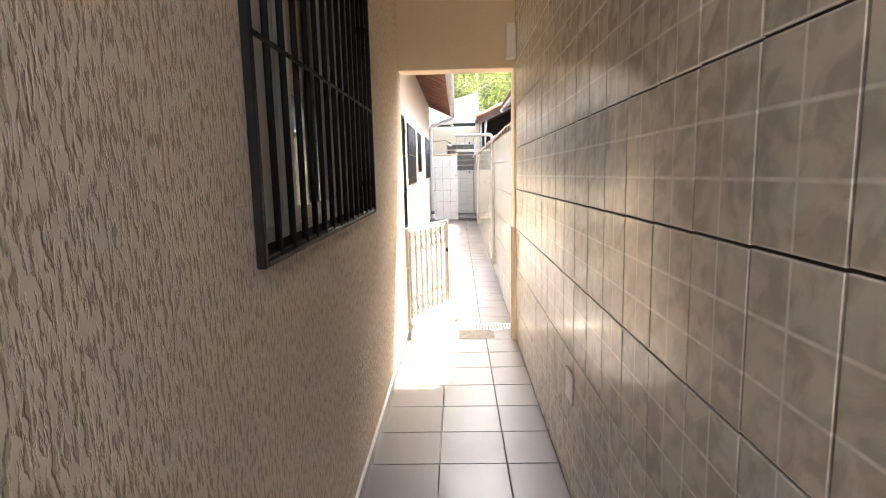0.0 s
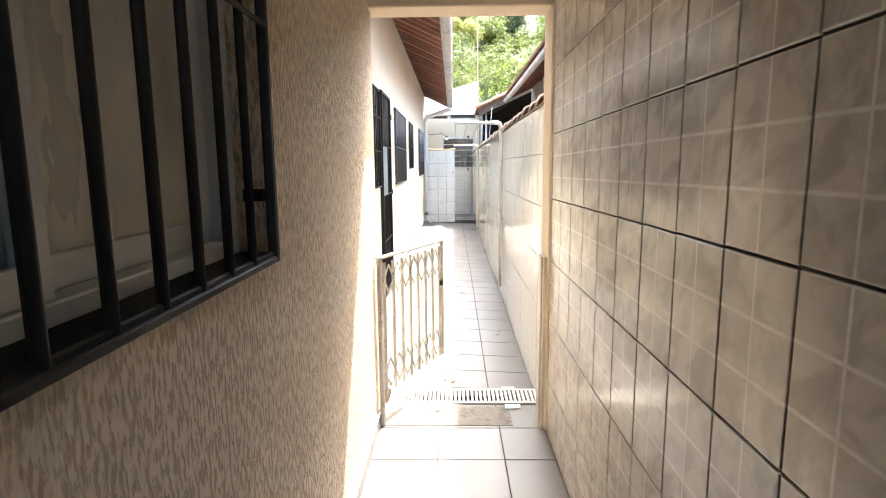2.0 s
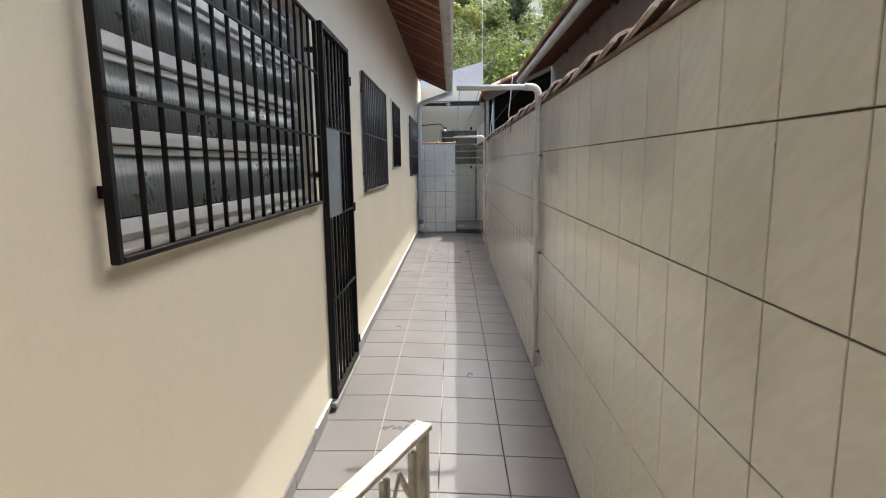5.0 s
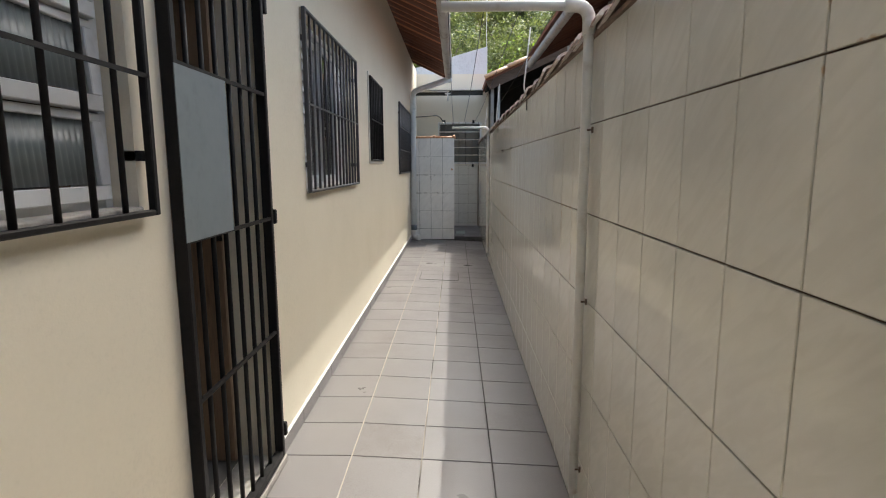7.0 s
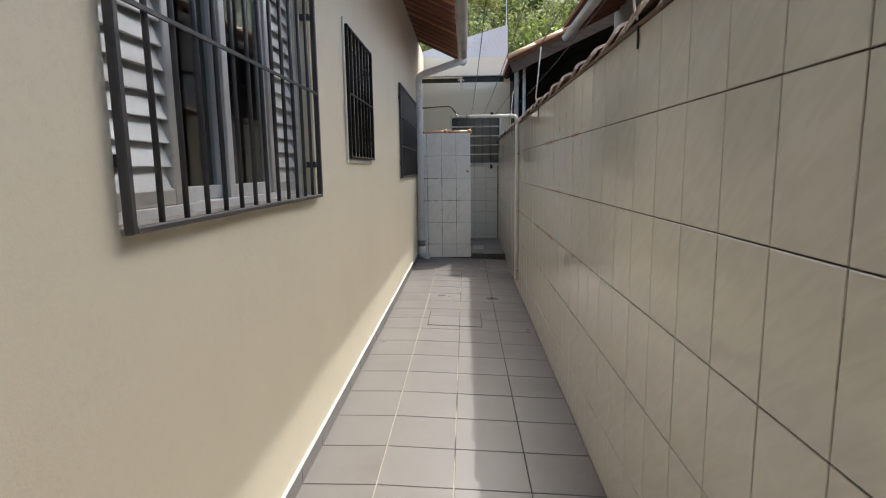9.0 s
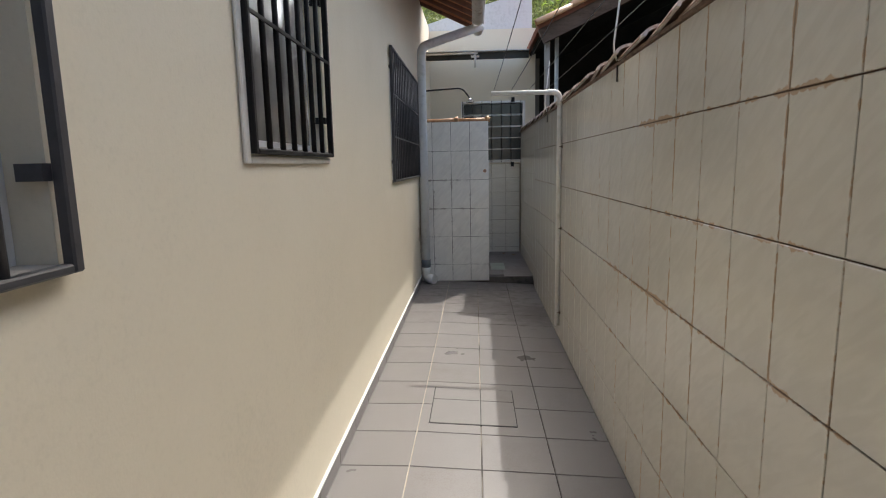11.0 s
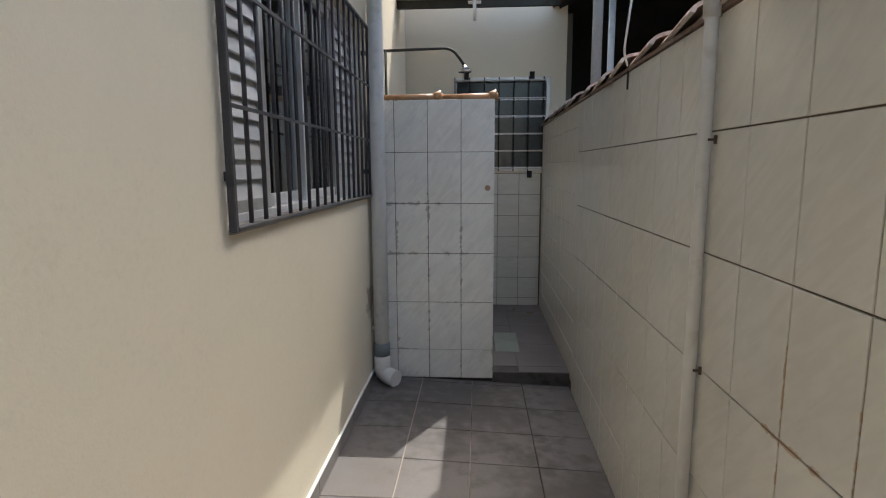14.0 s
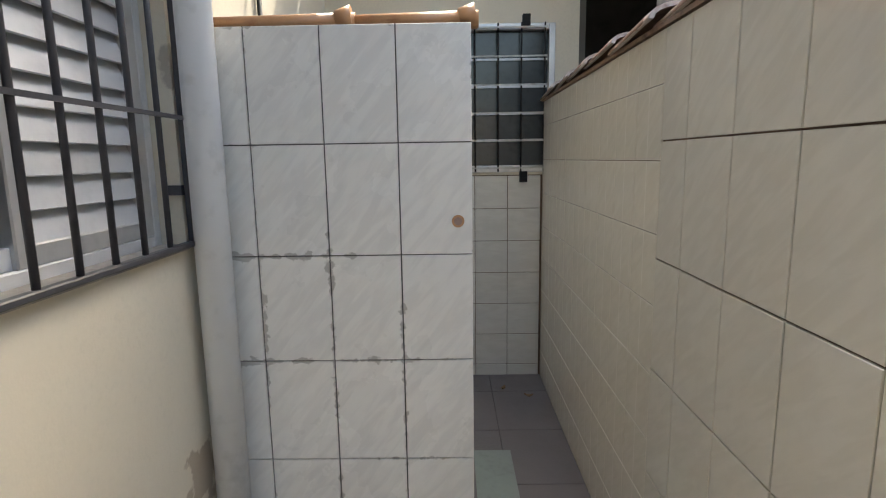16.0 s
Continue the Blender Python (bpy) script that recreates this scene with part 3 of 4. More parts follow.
def window(name, label, x, hole, kind):
    """x: the wall's outer face."""
    y0, y1, z0, z1 = hole
    w = new(name)
    w.location = (x, (y0 + y1) / 2, z0)
    tagged(w, label, "window", kind="structure")
    xf = x - 0.10
    put("window_frame", M_ALU_WHITE, w, boxes((xf - 0.04, xf + 0.04, y0, y0 + 0.03, z0, z1), (xf - 0.04, xf + 0.04, y1 - 0.03, y1, z0, z1), (xf - 0.04, xf + 0.04, y0 + 0.03, y1 - 0.03, z0, z0 + 0.035), (xf - 0.04, xf + 0.04, y0 + 0.03, y1 - 0.03, z1 - 0.035, z1)), bevel=0.003)
    put("window_sill", M_BLACK if kind == "sliding" else M_CEMENT, w, boxes((x - 0.06, x + 0.012, y0 + 0.001, y1 - 0.001, z0 - 0.004, z0 + 0.010)), "thin dusty sill", bevel=0.003)
    a, b, lo, hi = y0 + 0.03, y1 - 0.03, z0 + 0.035, z1 - 0.035
    q = (b - a) / 4
    if kind == "louvre":
        louvre_leaf(w, xf + 0.02, a, a + q, lo, hi, 13)
        louvre_leaf(w, xf + 0.02, b - q, b, lo, hi, 13)
        leaf_frame(w, xf - 0.014, a + q * 0.9, a + 2 * q + 0.02, lo, hi)
        leaf_frame(w, xf + 0.015, a + 2 * q - 0.02, b - q * 0.9, lo, hi)
    elif kind == "sliding":
        for i in range(3):
            leaf_frame(w, xf + (0.015 if i % 2 else -0.015), a + (b - a) / 3 * i - (0.02 if i else 0), a + (b - a) / 3 * (i + 1), lo, hi, 0.045, None, M_FROST if i != 1 else None)
        def cloth(bm):
            prev = None
            for k in range(61):
                s = k / 60
                yy, xx = a + (b - a) * s, xf - 0.16 + 0.022 * math.sin(s * 43) + 0.01 * math.sin(s * 17)
                cur = (bm.verts.new((xx, yy, lo - 0.1)), bm.verts.new((xx, yy, hi)))
                if prev:
                    bm.faces.new((prev[0], cur[0], cur[1], prev[1])).smooth = True
                prev = cur
        ob = tagged(put("curtain", M_CURTAIN, None, cloth), "pale grey curtain hanging inside the passage window", "curtain")
        ob.modifiers.new("thick", "SOLIDIFY").thickness = 0.004
    elif kind == "awning":
        n = 4
        h = (hi - lo) / n
        for i in range(n):
            z = lo + h * i
            bm = bmesh.new()
            box(bm, -0.012, 0.012, a, b, -0.008, 0.026)
            box(bm, -0.012, 0.012, a, b, h - 0.030, h - 0.012)
            box(bm, -0.014, 0.014, a, a + 0.03, 0.026, h - 0.03)
            box(bm, -0.014, 0.014, b - 0.03, b, 0.026, h - 0.03)
            bmesh.ops.translate(bm, verts=bm.verts, vec=(0, -w.location.y, 0))
            s = part("awning_sash", bm, M_ALU_WHITE, w, bevel=0.002)
            s.matrix_basis = pose(xf + 0.045 - x, 0, z - w.location.z, 0, -4, 0)
            bm = bmesh.new()
            m = int((b - a - 0.06) / 0.018)
            prev = None
            for k in range(m * 4 + 1):
                yy = a + 0.03 + (b - a - 0.06) * k / (m * 4)
                xx = 0.0016 * math.sin(k * math.pi / 2)
                cur = (bm.verts.new((xx, yy, 0.03)), bm.verts.new((xx, yy, h - 0.028)))
                if prev:
                    bm.faces.new((prev[0], cur[0], cur[1], prev[1])).smooth = True
                prev = cur
            bmesh.ops.translate(bm, verts=bm.verts, vec=(0, -w.location.y, 0))
            g = part("pane", bm, M_FLUTED, s, "vertically fluted glass")
            g.modifiers.new("thick", "SOLIDIFY").thickness = 0.003
            g.visible_shadow = False
    elif kind == "small":
        put("white_casing", M_PVC_WHITE, w, boxes((x + 0.001, x + 0.012, y0 - 0.042, y0 - 0.012, z0 - 0.035, z1 + 0.03), (x + 0.001, x + 0.012, y0 - 0.012, y1 + 0.01, z0 - 0.035, z0 - 0.014)), "white plastic trim strip", bevel=0.003)
        leaf_frame(w, xf, a, a + (b - a) / 2, lo, hi)
        leaf_frame(w, xf, a + (b - a) / 2, b, lo, hi)
        def sheet(bm):
            grid = [[bm.verts.new((xf + 0.045 + 0.010 * noise.noise((k * 0.35, j * 0.25, 3)), a + (b - a) * k / 24, lo + (hi - lo) * j / 24)) for j in range(25)] for k in range(25)]
            for k in range(24):
                for j in range(24):
                    bm.faces.new((grid[k][j], grid[k + 1][j], grid[k + 1][j + 1], grid[k][j + 1])).smooth = True
        put("plastic_sheet", M_SHEET, w, sheet, "crumpled translucent plastic sheet")
    return w


M_DARKPANE = mat("dusty_dark_glass", (0.035, 0.045, 0.052), rough=0.16, vary=0.2, grain=30, stain=6, bump=0.02)
M_SCRAP = mat("cyan_film", (0.45, 0.62, 0.62), rough=0.3, vary=0.2, grain=60, stain=20, bump=0.2)
M_SHEET = glass("translucent_sheet", (0.42, 0.45, 0.48), 0.28)
window("window_1", "aluminium sliding window behind a black grille", XL1, HOLE_1, "sliding")
window("window_2", "aluminium awning window with tilted fluted panes", XL2, HOLE_K, "awning")
window("window_3", "aluminium window with louvred side shutters", XL2, HOLE_2, "louvre")
window("window_4", "small aluminium window with white plastic trim", XL2, HOLE_3, "small")
window("window_5", "wide aluminium window with louvred side shutters", XL2, HOLE_4, "louvre")
grille("window_grille", "black iron window grille with thirteen upright bars", XL1 + 0.010, -1.195, 0.335, 1.107, 2.08, 13, (1.577,), M_BLACK, r=0.0085)
grille("window_grille", "black iron grille over the fluted kitchen window", XL2 + 0.024, 2.58, 4.262, 1.118, 1.985, 15, (1.44, 1.735), M_BLACK)
grille("window_grille", "dark iron grille over the louvred window", XL2 + 0.018, 5.675, 7.065, 1.098, 1.985, 12, (1.535,), M_GREYIRON)
grille("window_grille", "small black iron grille over the trimmed window", XL2 + 0.018, 7.715, 8.49, 1.275, 1.99, 6, (1.63,), M_BLACK, r=0.009)
grille("window_grille", "dark grey iron grille over the wide louvred window", XL2 + 0.018, 10.165, 11.965, 1.124, 2.05, 16, (1.437, 1.73), M_GREYIRON)

# ---- grille door ----
dx = XL2 + 0.02
door = new("door_1")
door.location = (dx, 4.72, 0.04)
tagged(door, "closed dark iron grille door with a grey steel sheet", "door", kind="structure")
put("door_frame", M_BLACK, door, boxes((dx - 0.02, dx + 0.015, 4.37, 4.395, 0.04, 2.01), (dx - 0.02, dx + 0.015, 5.04, 5.065, 0.04, 2.01), (dx - 0.02, dx + 0.015, 4.395, 5.04, 0.04, 0.07), (dx - 0.02, dx + 0.015, 4.395, 5.04, 1.98, 2.01)), bevel=0.003)
for z in (0.578, 1.032, 1.497):
    put("cross_bar", M_BLACK, door, boxes((dx + 0.002, dx + 0.012, 4.395, 5.04, z - 0.006, z + 0.006)))
for i in range(6):
    yb = 4.395 + 0.645 * (i + 1) / 7
    put("bar", M_BLACK, door, lambda bm: rod(bm, (dx - 0.008, yb, 0.069), (dx - 0.008, yb, 1.981), 0.008, 8))
put("steel_sheet", M_PLATE, door, boxes((dx + 0.013, dx + 0.016, 4.372, 4.68, 1.032, 1.492)), "flat blue-grey steel sheet")
for z in (0.15, 1.037, 1.82):
    put("hinge", M_BLACK, door, boxes((dx - 0.005, dx + 0.022, 5.067, 5.09, z - 0.028, z + 0.028)), bevel=0.004)
step = structure("threshold", "grey worn cement door threshold", M_CEMENT, (XL2 - 0.15, XL2 + 0.035, 4.33, 5.09, 0.0, 0.032), bevel=0.004)
inner = new("door_2")
inner.location = (-1.0, 5.02, 0.03)
tagged(inner, "brown wooden inner door standing open", "door", kind="structure")
put("leaf", M_DOORWOOD, inner, boxes((-1.45, -0.80, 5.01, 5.045, 0.04, 2.0)), bevel=0.004)
put("hinge_plate", M_CHROME, inner, boxes((-0.82, -0.797, 5.005, 5.01, 0.95, 1.05)))

# ---- roofs, gutters ----
def roof_tile_mesh(length, r, thick, material, name="roof_tile", shaded=None):
    """A tapered half-round clay tile lying along x, hollow below."""
    bm = bmesh.new()
    n = 8
    rings = []
    for s in range(2):
        for rr in (r, r - thick):
            k = 1.0 if s == 0 else 0.82
            rings.append([bm.verts.new((s * length, rr * k * math.cos(math.pi * i / n), rr * k * math.sin(math.pi * i / n))) for i in range(n + 1)])
    o0, i0, o1, i1 = rings
    for i in range(n):
        for q in ((o0[i], o1[i], o1[i + 1], o0[i + 1]), (i0[i + 1], i1[i + 1], i1[i], i0[i]), (o0[i], o0[i + 1], i0[i + 1], i0[i]), (o1[i + 1], o1[i], i1[i], i1[i + 1])):
            f = bm.faces.new(q)
            # Shade under the tile is painted in: belly faces take the dark clay.
            f.smooth, f.material_index = True, 1 if shaded and i < 6 else 0
    for e in (0, n):
        bm.faces.new((o0[e], i0[e], i1[e], o1[e]))
    return finish(bm, [material, shaded] if shaded else material, name)


EAVE_X, EAVE_Z, PITCH = -0.04, 2.66, math.atan(0.45)
roof = new("roof_house")
roof.location = (EAVE_X, 2.0, EAVE_Z)
tagged(roof, "clay tiled house roof with overhanging eave", "roof", kind="structure")


def slope_box(bm, ex, ez, sgn, pitch, s0, s1, y0, y1, t0, t1):
    """A slab on a roof slope: s along the slope from the eave, t above it."""
    c, s = math.cos(pitch), math.sin(pitch)
    def at(u, y, t):
        return bm.verts.new((ex + sgn * (u * c - t * s), y, ez + u * s + t * c))
    v = [at(u, y, t) for t in (t0, t1) for u, y in ((s0, y0), (s1, y0), (s1, y1), (s0, y1))]
    for q in ((3, 2, 1, 0), (4, 5, 6, 7), (0, 1, 5, 4), (1, 2, 6, 5), (2, 3, 7, 6), (3, 0, 4, 7)):
        bm.faces.new([v[i] for i in q])


# Dark wood colour here stands in for shade between the tile bellies.
put("roof_deck", M_WOOD, roof, lambda bm: slope_box(bm, EAVE_X, EAVE_Z, -1, PITCH, 0.03, 3.9, 2.05, 12.9, 0.175, 0.20))
TILE_W = 0.24


tile_me = roof_tile_mesh(0.95, 0.098, 0.014, M_CLAY_LIT, shaded=M_CLAY_SHADED)
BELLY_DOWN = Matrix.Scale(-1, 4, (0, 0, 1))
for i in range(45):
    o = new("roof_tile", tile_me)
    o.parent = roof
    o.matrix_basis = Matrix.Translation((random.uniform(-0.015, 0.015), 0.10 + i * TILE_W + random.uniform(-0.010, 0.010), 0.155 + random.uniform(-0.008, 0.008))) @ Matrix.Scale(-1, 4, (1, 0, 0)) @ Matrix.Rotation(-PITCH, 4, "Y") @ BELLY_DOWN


def gutter(name, label, x, z, y0, y1, r=0.055):
    g = thing(name, (x, (y0 + y1) / 2, z), label, "gutter")
    prof = [(x + rr * math.cos(a), z + rr * math.sin(a)) for rr, rng in ((r, range(0, 11)), (r - 0.004, range(10, -1, -1))) for a in [math.pi + math.pi * k / 10 for k in rng]]
    put("channel", M_GUTTER, g, lambda bm: sweep(bm, prof, y0, y1, True))
    put("lip", M_GUTTER, g, lambda bm: (rod(bm, (x + r, y0, z + 0.003), (x + r, y1, z + 0.003), 0.007, 6), rod(bm, (x - r, y0, z + 0.003), (x - r, y1, z + 0.003), 0.005, 6)))
    put("end_cap", M_GUTTER, g, lambda bm: sweep(bm, prof[:11], y1 - 0.004, y1, True))
    return g


gutter("gutter", "dull grey half-round gutter under the house eave", -0.02, 2.68, 2.1, 12.6)

# downpipe at the corner
dp = thing("downpipe", (-0.60, 11.97, 0), "grey white plastic downpipe with a diagonal top", "downpipe")
pipe = put("pipe", M_PVC, dp, lambda bm: tube(bm, bend((-0.592, 11.97, 0.10), (-0.592, 11.97, 2.40), (0.02, 12.22, 2.64), 0.08), 0.044, 14))
put("shoe", M_PVC_WHITE, dp, lambda bm: tube(bm, bend((-0.592, 11.97, 0.17), (-0.592, 11.97, 0.05), (-0.50, 11.91, 0.045), 0.06), 0.050, 14))
put("collar", M_PLATE, pipe, lambda bm: rod(bm, (-0.592, 11.97, 0.17), (-0.592, 11.97, 0.25), 0.048, 14))
put("clamp", M_PVC_WHITE, pipe, boxes((-0.648, -0.545, 11.955, 11.985, 0.33, 0.35)))

# ---- crest tiles on the boundary wall ----
bm = bmesh.new()
box(bm, XR2 - 0.006, 0.72, 1.965, Y_BACK, WALL_TOP - 0.004, WALL_TOP + 0.008)
tagged(part("coping", bm, M_COPING), "thin clay coping along the yard wall top", kind="structure")
def cap_mesh():
    """A half-round clay tile lying along the wall top: a wide raised mouth at the near end, a narrower tail."""
    bm = bmesh.new()
    n = 10
    rings = []
    for y, half, high, lift in ((0.0, 0.098, 0.040, 0.014), (0.05, 0.096, 0.040, 0.012), (0.22, 0.086, 0.036, 0.002), (0.40, 0.076, 0.030, -0.006)):
        for t in (0.0, 0.012):
            rings.append([bm.verts.new((-(half - 0.012 + t) * math.cos(math.pi * i / n), y, lift + (high - 0.012 + t) * math.sin(math.pi * i / n) ** 0.8)) for i in range(n + 1)])
    for j in (0, 2, 4):
        for i in range(n):
            # Hollow faces take the darker coping colour in place of inner shade.
            hollow = bm.faces.new((rings[j][i], rings[j][i + 1], rings[j + 2][i + 1], rings[j + 2][i]))
            hollow.smooth, hollow.material_index = True, 2
            f = bm.faces.new((rings[j + 1][i + 1], rings[j + 1][i], rings[j + 3][i], rings[j + 3][i + 1]))
            f.smooth, f.material_index = True, 1 if j == 0 else 0
        for e in (0, n):
            bm.faces.new((rings[j][e], rings[j + 1][e], rings[j + 3][e], rings[j + 2][e])).material_index = 1
    for j, mi in ((0, 1), (6, 0)):
        for i in range(n):
            bm.faces.new((rings[j][i], rings[j][i + 1], rings[j + 1][i + 1], rings[j + 1][i])).material_index = mi
    return finish(bm, [M_CREST, M_RIM, M_COPING], "cap_tile")


crest_me = cap_mesh()
rc = random.Random(8)
for i in range(35):
    c = new("cap_tile", crest_me)
    tagged(c, "weathered arched clay cap tile with a pale rim", "cap tile", "cap tiles along the wall")
    c.matrix_basis = Matrix.Translation((0.612 + rc.uniform(-0.008, 0.008), 1.97 + i * 0.335 + rc.uniform(-0.015, 0.015), WALL_TOP + 0.014)) @ Matrix.Rotation(rc.uniform(-0.05, 0.05), 4, "Z") @ Matrix.Rotation(rc.uniform(-0.02, 0.02), 4, "X") @ Matrix.Rotation(rc.uniform(-0.06, 0.06), 4, "Y")

# ---- neighbour ----
nb = thing("neighbour_house", (1.3, 6, 0), "neighbouring house with clay roof and grey wall", "house")
put("wall", M_CEMENT, nb, boxes((1.75, 1.9, -3, 11.4, 0, 3.04)))
put("roof", M_CLAY, nb, lambda bm: slope_box(bm, 1.22, 2.70, 1, PITCH, 0, 4, -3, 11.4, 0.12, 0.15))
for k in range(11):
    put("rafter", M_WOOD, nb, lambda bm: slope_box(bm, 1.22, 2.70, 1, PITCH, 0.55, 2, -2.5 + k * 1.25, -2.44 + k * 1.25, -0.02, 0.06))
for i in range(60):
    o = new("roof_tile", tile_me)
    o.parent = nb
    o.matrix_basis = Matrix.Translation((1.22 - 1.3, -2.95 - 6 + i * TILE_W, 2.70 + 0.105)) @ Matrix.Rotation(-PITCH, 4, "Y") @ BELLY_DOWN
gutter("gutter", "dull grey gutter of the neighbouring house", 1.20, 2.71, -3.0, 11.4, 0.05)

shed = thing("neighbour_shed", (1.6, 13.5, 0), "dark open neighbouring shed under a clay roof", "shed")
put("roof", M_CLAY, shed, lambda bm: slope_box(bm, 0.62, 2.58, 1, PITCH, 0, 3.6, 12.3, 16.5, 0.03, 0.07))
def shed_gable(bm):
    a = [(0.73, 0.0), (4.0, 0.0), (4.0, 4.09), (0.73, 2.62)]
    f, b = [bm.verts.new((x, 15.5, z)) for x, z in a], [bm.verts.new((x, 15.6, z)) for x, z in a]
    bm.faces.new(f)
    bm.faces.new(b[::-1])
    for i in range(4):
        bm.faces.new((f[i], b[i], b[(i + 1) % 4], f[(i + 1) % 4]))
# Shed walls, roof underside and slab get their shade from this near-black colour.
put("back_wall", M_SHED_SHADE, shed, shed_gable)
put("side_wall", M_SHED_SHADE, shed, boxes((3.8, 3.9, 10.6, 15.5, 0, 3.9)))
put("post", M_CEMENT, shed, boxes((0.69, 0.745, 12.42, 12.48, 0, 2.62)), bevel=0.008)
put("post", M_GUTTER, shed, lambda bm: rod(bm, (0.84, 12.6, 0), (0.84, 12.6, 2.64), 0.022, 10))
put("lining", M_SHED_SHADE, shed, lambda bm: slope_box(bm, 0.62, 2.58, 1, PITCH, 0.05, 3.6, 12.4, 16.5, 0.0, 0.025))
put("ground_slab", M_SHED_SHADE, shed, boxes((0.74, 3.8, 10.6, 15.5, -0.05, 0.02)))
put("beam", M_WOOD, shed, lambda bm: slope_box(bm, 0.62, 2.58, 1, PITCH, 0, 3.6, 12.32, 12.38, -0.12, 0.03))
cap_me = roof_tile_mesh(0.46, 0.075, 0.014, M_CLAY_LIGHT, "verge_tile")
for i in range(8):
    o = new("verge_tile", cap_me)
    o.parent = shed
    s = i * 0.40
    o.matrix_basis = Matrix.Translation((0.60 + s * math.cos(PITCH) - 1.6, 12.33 - 13.5, 2.64 + s * math.sin(PITCH))) @ Matrix.Rotation(-PITCH, 4, "Y")

lean = thing("shower_canopy", (0, 13.3, 2.5), "thin canopy with a dark board over the shower corner", "canopy")
put("fascia", M_FASCIA, lean, boxes((XL2, 0.60, 13.25, 13.28, 2.50, 2.58)), "dark stained fascia board", bevel=0.003)
put("sheet", M_GUTTER, lean, boxes((XL2, 0.60, 13.20, 13.48, 2.583, 2.593)))
put("edge_pipe", M_PVC_WHITE, lean, lambda bm: rod(bm, (XL2, 13.225, 2.565), (-0.02, 13.225, 2.565), 0.012, 8))
put("hanger", M_PVC_WHITE, lean, lambda bm: (rod(bm, (-0.05, 13.235, 2.40), (-0.05, 13.235, 2.582), 0.014, 8), rod(bm, (-0.10, 13.235, 2.53), (0.0, 13.235, 2.53), 0.013, 8)), "white plastic pipe tee")
gable = thing("neighbour_gable", (0.2, 14.2, 2.95), "white rendered gable wall rising behind the canopy", "wall")
def gable_fill(bm):
    a = [(-0.8, 2.951), (0.72, 2.951), (0.72, 3.53), (0.10, 3.36), (-0.8, 3.10)]
    f, b = [bm.verts.new((x, 14.1, z)) for x, z in a], [bm.verts.new((x, 14.25, z)) for x, z in a]
    bm.faces.new(f)
    bm.faces.new(b[::-1])
    for i in range(5):
        bm.faces.new((f[i], b[i], b[(i + 1) % 5], f[(i + 1) % 5]))
put("wall", M_GABLE, gable, gable_fill)
mast = thing("antenna_mast", (0.70, 14.3, 2.9), "thin grey upright mast above the gable", "mast")
put("mast_pole", M_PVC, mast, lambda bm: rod(bm, (0.71, 14.29, 2.6), (0.72, 14.29, 7.5), 0.006, 6))

# ---- clothes line posts ----
def line_post(y, z, reach, label):
    p = thing("clothes_line_post", (0.53, y, 0), label, "clothes line", "clothes line posts")
    pipe = put("pipe", M_POST, p, lambda bm: tube(bm, bend((0.519, y, 0.06), (0.519, y, z), (0.05, y, z), 0.05), 0.016, 12))
    put("elbow", M_POST, pipe, lambda bm: tube(bm, bend((0.519, y, z - 0.09), (0.519, y, z), (0.44, y, z), 0.05), 0.0205, 12))
    for c in (0.16, 0.774, 1.345):
        put("clamp", M_WOOD, pipe, boxes((0.534, 0.5405, y - 0.023, y - 0.017, c - 0.010, c + 0.010), (0.520, 0.534, y - 0.0205, y - 0.0185, c - 0.003, c + 0.003)))
    return p


line_post(4.79, 1.732, 0.05, "white plastic pipe post with a cross arm for clothes lines")
line_post(10.22, 1.715, 0.05, "white plastic pipe post with a cross arm for clothes lines")
for xw in (0.07, 0.19, 0.31, 0.43):
    w = thing("clothes_line", (xw, 7.4, 1.7), "thin dark clothes line wire strung between two posts", "wire", "clothes lines")
    put("wire", M_WIRE, w, lambda bm: tube(bm, [(xw, 4.79 + 5.43 * k / 12, 1.752 - 0.016 * k / 12 - 0.05 * math.sin(math.pi * k / 12)) for k in range(13)], 0.0016, 5))

def line_hook(y):
    h = thing("wall_hook", (0.54, y, 1.6), "thin pale metal rod strapped to the wall top", "wall bracket", "rods on the wall")
    put("strap", M_RUBBER, h, boxes((0.534, 0.5395, y - 0.004, y + 0.004, 1.57, 1.68)), bevel=0.001)
    put("rod", M_PVC_WHITE, h, lambda bm: tube(bm, bend((0.535, y, 1.655), (0.515, y - 0.01, 1.70), (0.545, y - 0.05, 2.05), 0.03), 0.0042, 8))


for y in (6.45, 8.75, 11.0):
    line_hook(y)

# ---- folding gate ----
ga, gb = Vector((-0.322, 1.80, 0)), Vector((-0.030, 2.435, 0))
gate = thing("folding_gate", (ga.x, ga.y, 0), "low worn grey folding iron gate standing open", "gate")
gv = (gb - ga)
GZ0, GZ1 = 0.16, 0.865
def along(s, z):
    return ga + gv * s + Vector((0, 0, z))
def flat(bm, p, q, w, t):
    d = (Vector(q) - Vector(p)).normalized()
    n = gv.normalized().cross(Vector((0, 0, 1)))
    side = d.cross(n).normalized() * w / 2
    nn = n * t / 2
    a = [bm.verts.new(Vector(e) + i * side + j * nn) for e in (p, q) for i, j in ((-1, -1), (1, -1), (1, 1), (-1, 1))]
    for f in ((3, 2, 1, 0), (4, 5, 6, 7), (0, 1, 5, 4), (1, 2, 6, 5), (2, 3, 7, 6), (3, 0, 4, 7)):
        bm.faces.new([a[i] for i in f])
put("top_rail", M_GATE, gate, lambda bm: flat(bm, along(-0.02, GZ1), along(1.0, GZ1), 0.012, 0.032), bevel=0.002)
